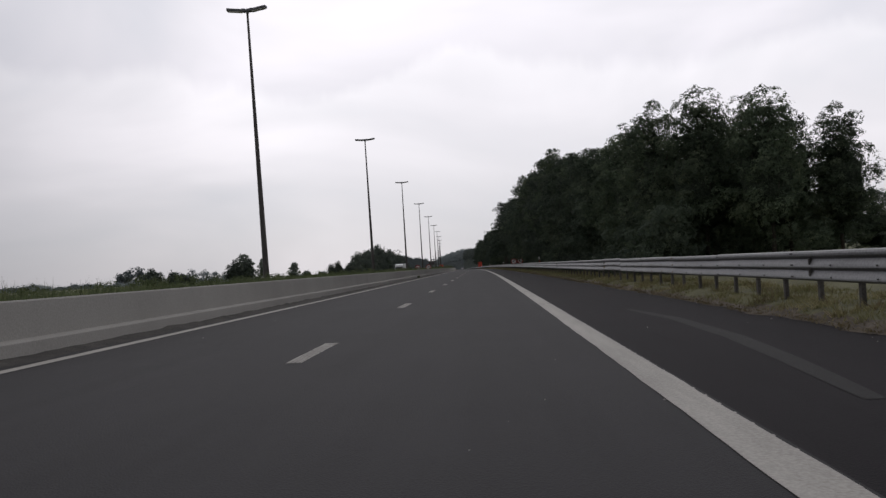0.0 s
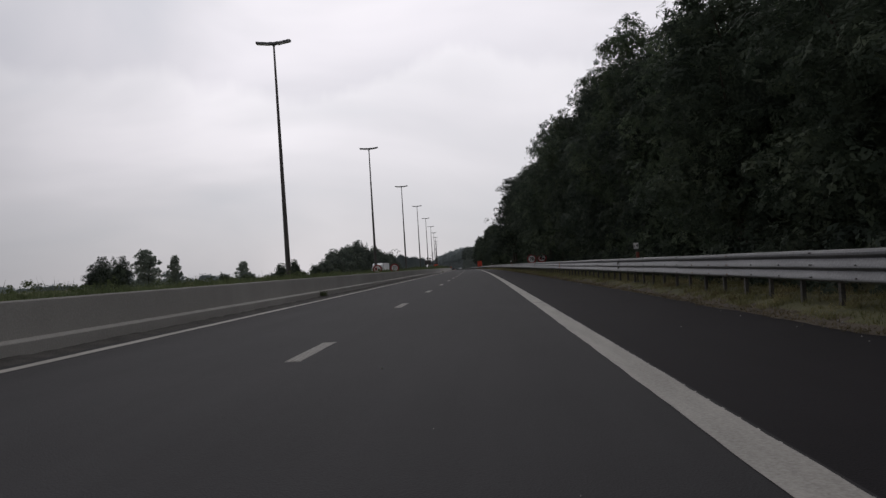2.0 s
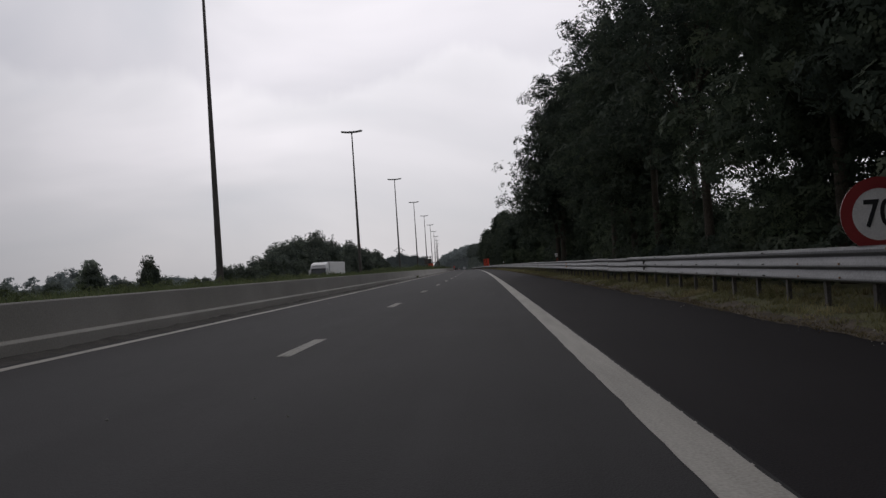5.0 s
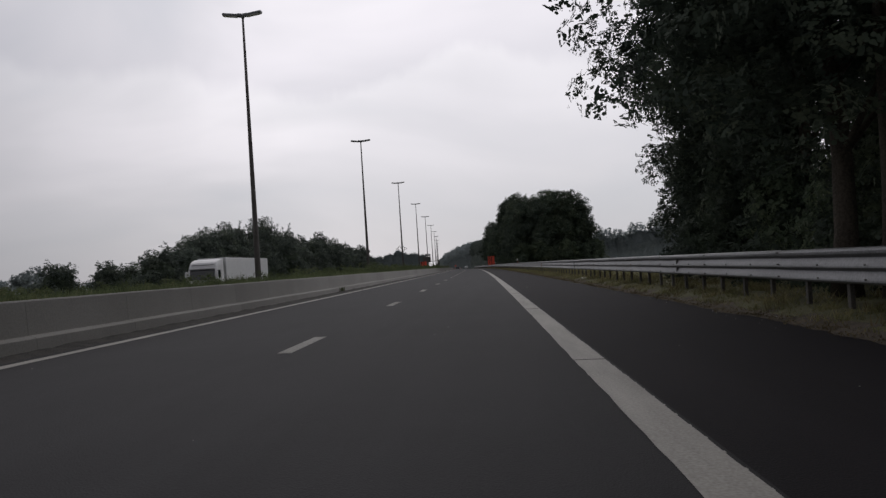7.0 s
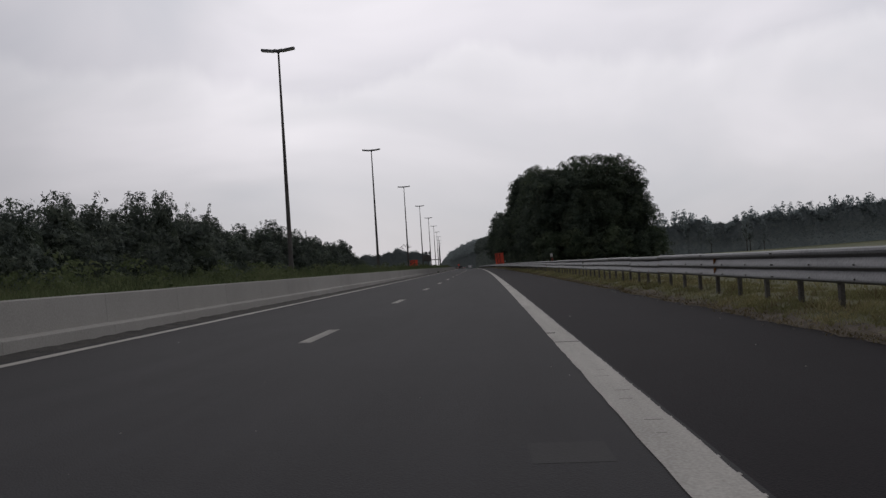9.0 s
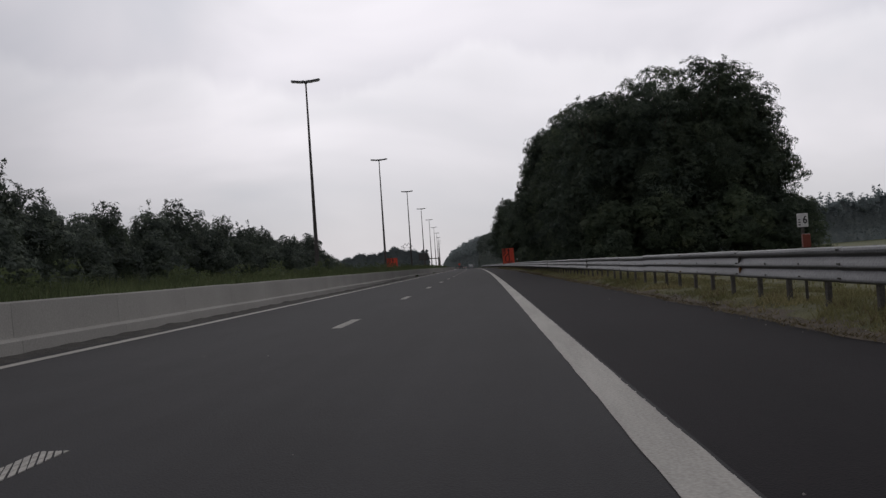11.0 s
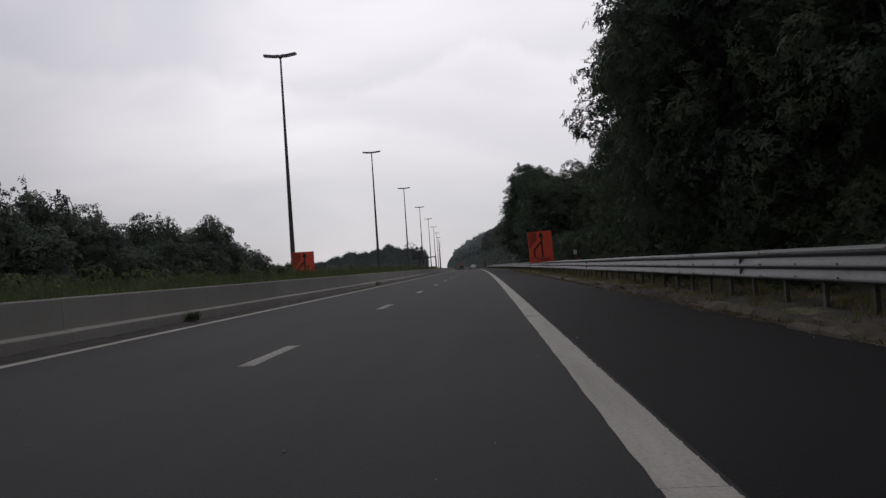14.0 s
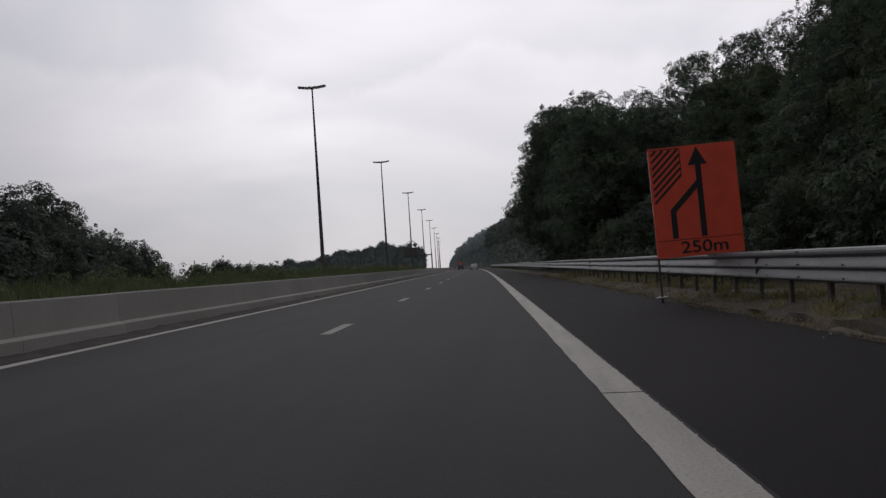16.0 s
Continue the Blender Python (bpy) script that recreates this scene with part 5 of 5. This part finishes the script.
part("beam", add_box(bmesh.new(), -22.8, -12.0, -0.2, 0.2, 4.55, 5.0, 0.03), M_POLE, gantry)
part("board", add_box(bmesh.new(), -22.6, -17.5, 0.21, 0.4, 4.1, 7.8, 0.03), M_POLE, gantry, "dark back of a large sign board")
for n in (-20.3, -18.3):
    bm = add_prism(bmesh.new(), [(n - 1.0, 8.85), (n, 7.81), (n + 1.0, 8.85), (n, 9.85)], 0.2, 0.05)
    part("diamond_board", bm, M_LAMPBODY, gantry, "grey diamond board")
for k in range(5):
    n = -5.6 + 1.9 * k * 0.62
    b = base("road_barricade", place(n, 668 + 9 * k, lane_z(n)), "low red and white roadworks barricade on the carriageway", "barricade", "roadworks barricades")
    part("board", add_box(bmesh.new(), -0.6, 0.6, -0.03, 0.03, 0.35, 0.95, 0.02), M_RED, b, "red board")
    for x in (-0.35, 0.05, 0.4):
        part("stripe", add_box(bmesh.new(), x, x + 0.18, -0.036, -0.031, 0.36, 0.94), M_WHITE, b)
    for x in (-0.5, 0.5):
        part("foot", add_box(bmesh.new(), x - 0.04, x + 0.04, -0.25, 0.25, 0.0, 0.36, 0.01), M_GREYBACK, b)

trailer = base("warning_trailer", place(-4.6, 690, lane_z(-4.6)), "orange roadworks warning trailer standing on the closed lane", "warning trailer")
part("board", add_box(bmesh.new(), -0.5, 0.5, -0.05, 0.05, 1.9, 2.9, 0.03), M_ORANGE, trailer, "bright orange board")
part("mast", add_box(bmesh.new(), -0.06, 0.06, 0.05, 0.15, 0.5, 3.2), M_GREYBACK, trailer)
part("chassis", add_box(bmesh.new(), -0.75, 0.75, -0.1, 1.8, 0.42, 0.6, 0.03), M_GREYBACK, trailer)
for x in (-0.85, 0.85):
    wheel(trailer, x, 0.9, 0.3, 0.2)

pylon = base("pylon", Matrix.Translation((-253, 2276, 0)), "far steel lattice pylon above the wood", "pylon")


def lattice(points, r=0.3):
    bm = bmesh.new()
    for a, b in zip(points, points[1:]):
        add_tube(bm, [Vector(a), Vector(b)], [r, r], 4)
    return bm


for x in (-1, 1):
    part("leg", lattice([(x * 7, 0, -25), (x * 2.6, 0, 28), (x * 2.2, 0, 40)], 0.5), M_POLE, pylon)
    part("brace", lattice([(x * 2.4, 0, 36), (x * 7, 0, 45), (x * 9, 0, 53), (x * 4, 0, 58), (0, 0, 51)], 0.55), M_POLE, pylon)
    part("crossarm", lattice([(x * 2.0, 0, 46), (x * 15, 0, 50), (x * 9, 0, 53)], 0.45), M_POLE, pylon)
zig = [((-1) ** k * (7 - 4.4 * k / 9), 0, -25 + 53 * k / 9) for k in range(10)]
part("lattice", lattice(zig, 0.3), M_POLE, pylon)

# ---- guard rail ----
rail = base("guard_rail", Matrix.Identity(4), "long galvanised steel guard rail with rust spots on close-set posts", "guard rail")
RAIL_N, RAIL_TOP, BEAM = 5.38, 1.035, 4.44
WAVE = [(0.095, -0.004), (0.05, 0.006), (0.015, -0.012), (0.002, -0.045), (0.004, -0.08), (0.02, -0.102), (0.05, -0.118), (0.058, -0.135), (0.045, -0.165), (0.018, -0.215), (0.004, -0.25), (0.002, -0.272), (0.02, -0.292), (0.05, -0.308), (0.058, -0.325), (0.045, -0.352), (0.018, -0.405), (0.004, -0.44), (0.002, -0.462), (0.015, -0.48), (0.04, -0.49)]


def beam_mesh(rusty):
    bm = bmesh.new()
    rows = []
    thick = 0.006
    for y in (0.0, BEAM * 0.5, BEAM + 0.12):
        out_row = [bm.verts.new((x - (0.004 if y > BEAM else 0), y, z)) for x, z in WAVE]
        in_row = [bm.verts.new((x + thick * 1.6, y, z - thick)) for x, z in WAVE]
        rows.append((out_row, in_row))
    for (a, c), (b, d) in zip(rows, rows[1:]):
        for k in range(len(WAVE) - 1):
            bm.faces.new((a[k], a[k + 1], b[k + 1], b[k]))
            bm.faces.new((c[k], d[k], d[k + 1], c[k + 1]))
        bm.faces.new((a[0], b[0], d[0], c[0]))
        bm.faces.new((a[-1], c[-1], d[-1], b[-1]))
    for a, c in (rows[0], rows[-1]):
        for k in range(len(WAVE) - 1):
            bm.faces.new((a[k], c[k], c[k + 1], a[k + 1]))
    for y in (0.05, 0.11, 1.48, 2.96):
        for x, z in ((0.004, -0.04), (0.004, -0.235), (0.004, -0.435)) if y < 1 else ((0.005, -0.235), (0.005, -0.43)):
            add_box(bm, x - 0.016, x + 0.004, y - 0.011, y + 0.011, z - 0.011, z + 0.011)
    me = bpy.data.meshes.new("beam")
    bmesh.ops.recalc_face_normals(bm, faces=bm.faces)
    bm.to_mesh(me)
    bm.free()
    me.materials.append(M_ZINC)
    me.materials.append(M_RUST if rusty else M_POST)
    for p in me.polygons:
        if p.area < 0.0012 and min(abs(p.center.y - y) for y in (0.05, 0.11, 1.48, 2.96)) < 0.02:
            p.material_index = 1
    return me


beam_clean, beam_rusty = beam_mesh(False), beam_mesh(True)


def delineator_mesh(mat):
    """A small wedge-shaped reflector holder that sits in a groove of the rail."""
    bm = bmesh.new()
    v = [bm.verts.new(q) for q in ((0.05, -0.06, -0.065), (0.05, -0.06, 0.065), (0.05, 0.06, 0.055), (0.05, 0.06, -0.055), (-0.004, -0.05, -0.06), (-0.004, -0.05, 0.045), (0.02, 0.045, 0.04), (0.02, 0.045, -0.05))]
    for f in ((0, 1, 2, 3), (4, 5, 6, 7), (0, 1, 5, 4), (1, 2, 6, 5), (2, 3, 7, 6), (3, 0, 4, 7)):
        bm.faces.new([v[i] for i in f])
    bmesh.ops.recalc_face_normals(bm, faces=bm.faces)
    bmesh.ops.bevel(bm, geom=bm.edges[:], offset=0.006, segments=1, affect="EDGES")
    me = bpy.data.meshes.new("delineator")
    bm.to_mesh(me)
    bm.free()
    me.materials.append(mat)
    return me


amber_holder, rusty_holder, dark_holder = delineator_mesh(M_AMBER), delineator_mesh(M_RUST), delineator_mesh(M_POST)
bm = bmesh.new()
add_box(bm, 0.10, 0.165, -0.045, 0.045, -1.25, -0.02)
add_box(bm, 0.092, 0.104, -0.045, 0.045, -0.5, 0.0)
post_mesh = bpy.data.meshes.new("post")
bm.to_mesh(post_mesh)
bm.free()
post_mesh.materials.append(M_POST)


def rail_piece(name, me, s, dn=0.0, dz=0.0):
    ob = new(name, me)
    ob.parent = rail
    ob.matrix_basis = lay(RAIL_N + dn, s, RAIL_TOP + dz)
    return ob


jit = np.random.default_rng(3)
s, k = -8.0, 0
while s < 640:
    b = rail_piece("beam", beam_rusty if k % 5 == 2 else beam_clean, s, 0, 0.006 * jit.normal())
    s += BEAM
    k += 1
for k in range(-1, 19):
    for dz in (-0.172, -0.362):
        holder = amber_holder if k in (6, 3) else rusty_holder if k in (9, 15) or (k in (0, 11) and dz < -0.2) else dark_holder
        rail_piece("delineator", holder, 36.2 + 22.62 * k, 0.0, dz)
far_v, far_f = [], []
for i in range(int((640 + 8) / 1.48)):
    s = -8 + 0.74 + 1.48 * i
    if s < 430:
        rail_piece("post", post_mesh, s, 0.012 * jit.normal(), 0)
    else:
        at = place(RAIL_N, s, RAIL_TOP)
        o = len(far_v)
        far_v += [at @ v.co for v in post_mesh.vertices]
        far_f += [[o + q for q in p.vertices] for p in post_mesh.polygons]
tagged(link_mesh("far_posts", far_v, far_f, M_POST, rail), kind="stuff")

# ---- concrete barrier ----
barrier = base("concrete_barrier", Matrix.Identity(4), "stepped grey concrete barrier with a ledge along the median", "concrete barrier")
SIDE = [(-6.875, -0.12), (-6.905, 0.335), (-6.93, 0.355), (-7.04, 0.385), (-7.07, 0.94), (-7.085, 0.965), (-7.25, 0.965), (-7.28, -0.12)]


def panel_mesh(length, gap):
    bm = bmesh.new()
    ends = []
    for y, inset in ((gap, 0.006), (gap + 0.008, 0.0), (length / 2, 0.0), (length - gap - 0.008, 0.0), (length - gap, 0.006)):
        ends.append([bm.verts.new((n + 6.9 - inset, y, z)) for n, z in SIDE])
    w = len(SIDE)
    for a, b in zip(ends, ends[1:]):
        for k in range(w):
            bm.faces.new((a[k], a[(k + 1) % w], b[(k + 1) % w], b[k]))
    bm.faces.new(ends[0])
    bm.faces.new(ends[-1])
    bmesh.ops.recalc_face_normals(bm, faces=bm.faces)
    me = bpy.data.meshes.new("panel")
    bm.to_mesh(me)
    bm.free()
    me.materials.append(M_CONCRETE)
    return me


long_panel, short_panel = panel_mesh(12.0, 0.001), panel_mesh(3.67, 0.0025)
s = -24.0
while s < 760:
    short = 165 < s < 420
    ob = new("panel", short_panel if short else long_panel)
    ob.parent = barrier
    ob.matrix_basis = lay(-6.9, s, 0.0 if not short else 0.004 * jit.normal())
    s += 3.67 if short else 12.0

# ---- road markings ----


def clip(points, level, sign):
    """The part of a flat outline on one side of y = level."""
    kept = []
    for (x1, y1), (x2, y2) in zip(points, points[1:] + points[:1]):
        if (y1 - level) * sign >= 0:
            kept.append((x1, y1))
        if (y1 - level) * (y2 - level) < 0:
            f = (level - y1) / (y2 - y1)
            kept.append((x1 + f * (x2 - x1), level))
    return kept


def ribbed_dash():
    """A worn profiled lane line: raised bars set slantwise across it."""
    bm = bmesh.new()
    r = np.random.default_rng(8)
    for k in range(-4, 25):
        y, thick = 0.1 * k, 0.074 + 0.005 * r.normal()
        w = 0.098 + 0.003 * r.normal()
        for x0, x1 in ((-w, -w * 0.38), (-w * 0.30, w * 0.30), (w * 0.38, w)):
            y0, y1 = y + 0.2 * (1 - x0 / w), y + 0.2 * (1 - x1 / w)
            bar = clip(clip([(x0, y0), (x1, y1), (x1, y1 + thick), (x0, y0 + thick)], 0.0, 1), 2.47, -1)
            if len(bar) < 3:
                continue
            low, high = ([bm.verts.new((px, py, z)) for px, py in bar] for z in (0.0, 0.006))
            bm.faces.new(high)
            for q in range(len(bar)):
                o = (q + 1) % len(bar)
                bm.faces.new((low[q], low[o], high[o], high[q]))
    bmesh.ops.recalc_face_normals(bm, faces=bm.faces)
    me = bpy.data.meshes.new("lane_dash")
    bm.to_mesh(me)
    bm.free()
    me.materials.append(M_MARK)
    return me


dash = ribbed_dash()
CROSS = Matrix.Rotation(math.atan(FALL), 4, "Y")
for k in range(-1, 90):
    s = 9.63 + 12.5 * k
    ob = new("lane_dash", dash)
    ob.parent = road
    ob.matrix_basis = lay(-2.41, s, lane_z(-2.41) + 0.001) @ CROSS


def line_mesh(name, width, length, rib, ragged):
    bm = bmesh.new()
    r = np.random.default_rng(4)
    count = int(length / 0.36)
    left_v, right_v = [], []
    for i in range(count + 1):
        y = length * i / count
        left_v.append(bm.verts.new((-width / 2 + ragged * r.normal(), y, 0.004)))
        right_v.append(bm.verts.new((width / 2 + ragged * r.normal(), y, 0.004)))
    for i in range(count):
        bm.faces.new((left_v[i], right_v[i], right_v[i + 1], left_v[i + 1]))
    if rib:
        for i in range(count):
            y = length * (i + 0.5) / count
            add_box(bm, -width / 2 + 0.006, width / 2 + 0.008, y, y + 0.04, 0.001, 0.0041)
    bmesh.ops.recalc_face_normals(bm, faces=bm.faces)
    for f in bm.faces:
        if abs(f.normal.z) > 0.9 and f.normal.z < 0 and f.calc_center_median().z > 0.0035:
            f.normal_flip()
    me = bpy.data.meshes.new(name)
    bm.to_mesh(me)
    bm.free()
    me.materials.append(M_MARK)
    return me


edge, left_edge = line_mesh("edge_line", 0.335, 10.0, True, 0.004), line_mesh("edge_line", 0.22, 10.0, False, 0.006)
for k in range(-3, 90):
    s = 1.4 + 10.0 * k
    for n, me in ((1.515, edge), (-6.19, left_edge)):
        ob = new("edge_line", me)
        ob.parent = road
        ob.matrix_basis = lay(n, s, lane_z(n) + 0.002) @ CROSS
bm = add_box(bmesh.new(), -0.168, 0.172, -0.009, 0.009, -0.02, 0.0075)
crack_mesh = bpy.data.meshes.new("joint_strip")
bm.to_mesh(crack_mesh)
bm.free()
crack_mesh.materials.append(M_CRACK)
bm = add_box(bmesh.new(), -0.168, -0.04, -0.035, 0.035, -0.02, 0.0085)
gap_mesh = bpy.data.meshes.new("worn_gap")
bm.to_mesh(gap_mesh)
bm.free()
gap_mesh.materials.append(M_CRACK)
for s in (91.4, 234.6, 353.9):
    ob = new("worn_gap", gap_mesh)
    ob.parent = road
    ob.matrix_basis = lay(1.515, s - 0.01, lane_z(1.515) + 0.002) @ CROSS
bm = add_box(bmesh.new(), -0.10, 0.09, -0.011, 0.011, -0.02, 0.0046)
worn_mesh = bpy.data.meshes.new("worn_line")
bm.to_mesh(worn_mesh)
bm.free()
worn_mesh.materials.append(M_WORN)
for k in range(9):
    ob = new("worn_line", worn_mesh)
    ob.parent = road
    ob.matrix_basis = lay(1.515 + 0.05 * math.sin(k * 2.1), 227.4 + 0.42 * k, lane_z(1.515) + 0.002) @ CROSS @ Matrix.Diagonal((0.35 + 0.4 * math.sin(k * 1.3) ** 2, 0.9, 1, 1))
for s in (21.2, 31.1, 71.8, 91.4, 182.6, 192.6, 202.4, 233.2, 261.0, 304.1, 324.2, 353.9, 389.9):
    ob = new("joint_strip", crack_mesh)
    ob.parent = road
    ob.matrix_basis = lay(1.515, s, lane_z(1.515) + 0.002) @ CROSS

# a faint tyre mark that swings across the shoulder, and sealed patches in the lane


def flat_streak(name, line, width, mat, parent, label):
    verts, faces = [], []
    for i in range(41):
        f = i / 40
        n, s = np.interp(f, np.linspace(0, 1, len(line)), [p[0] for p in line]), np.interp(f, np.linspace(0, 1, len(line)), [p[1] for p in line])
        w = width * (0.25 + 0.75 * math.sin(math.pi * min(1, 0.08 + 0.92 * f)) ** 0.5)
        verts += [spot(n - w / 2, s, lane_z(n - w / 2) + 0.004), spot(n + w / 2, s, lane_z(n + w / 2) + 0.004)]
        if i:
            k = 2 * i
            faces.append((k - 2, k - 1, k + 1, k))
    return link_mesh(name, verts, faces, mat, parent, label)


flat_streak("tyre_mark", [(2.75, 5.9), (3.0, 8.2), (3.2, 10.6), (3.25, 14.0), (2.98, 17.2)], 0.26, M_TYREMARK, shoulder, "faint black tyre mark")
flat_streak("tyre_mark", [(-2.0, 356.0), (-2.2, 358.0), (-2.5, 364.7), (-2.62, 367.0)], 0.075, M_TYREMARK, road, "faint dark seam")
for n, s, w, d in ((0.9, 227.0, 0.46, 0.5), (0.92, 317.9, 0.3, 0.16), (0.64, 206.1, 0.22, 0.12)):
    part("road_patch", add_box(bmesh.new(), -w / 2, w / 2, -d / 2, d / 2, -0.02, 0.002), M_PATCH, road).matrix_basis = lay(n, s, lane_z(n)) @ CROSS
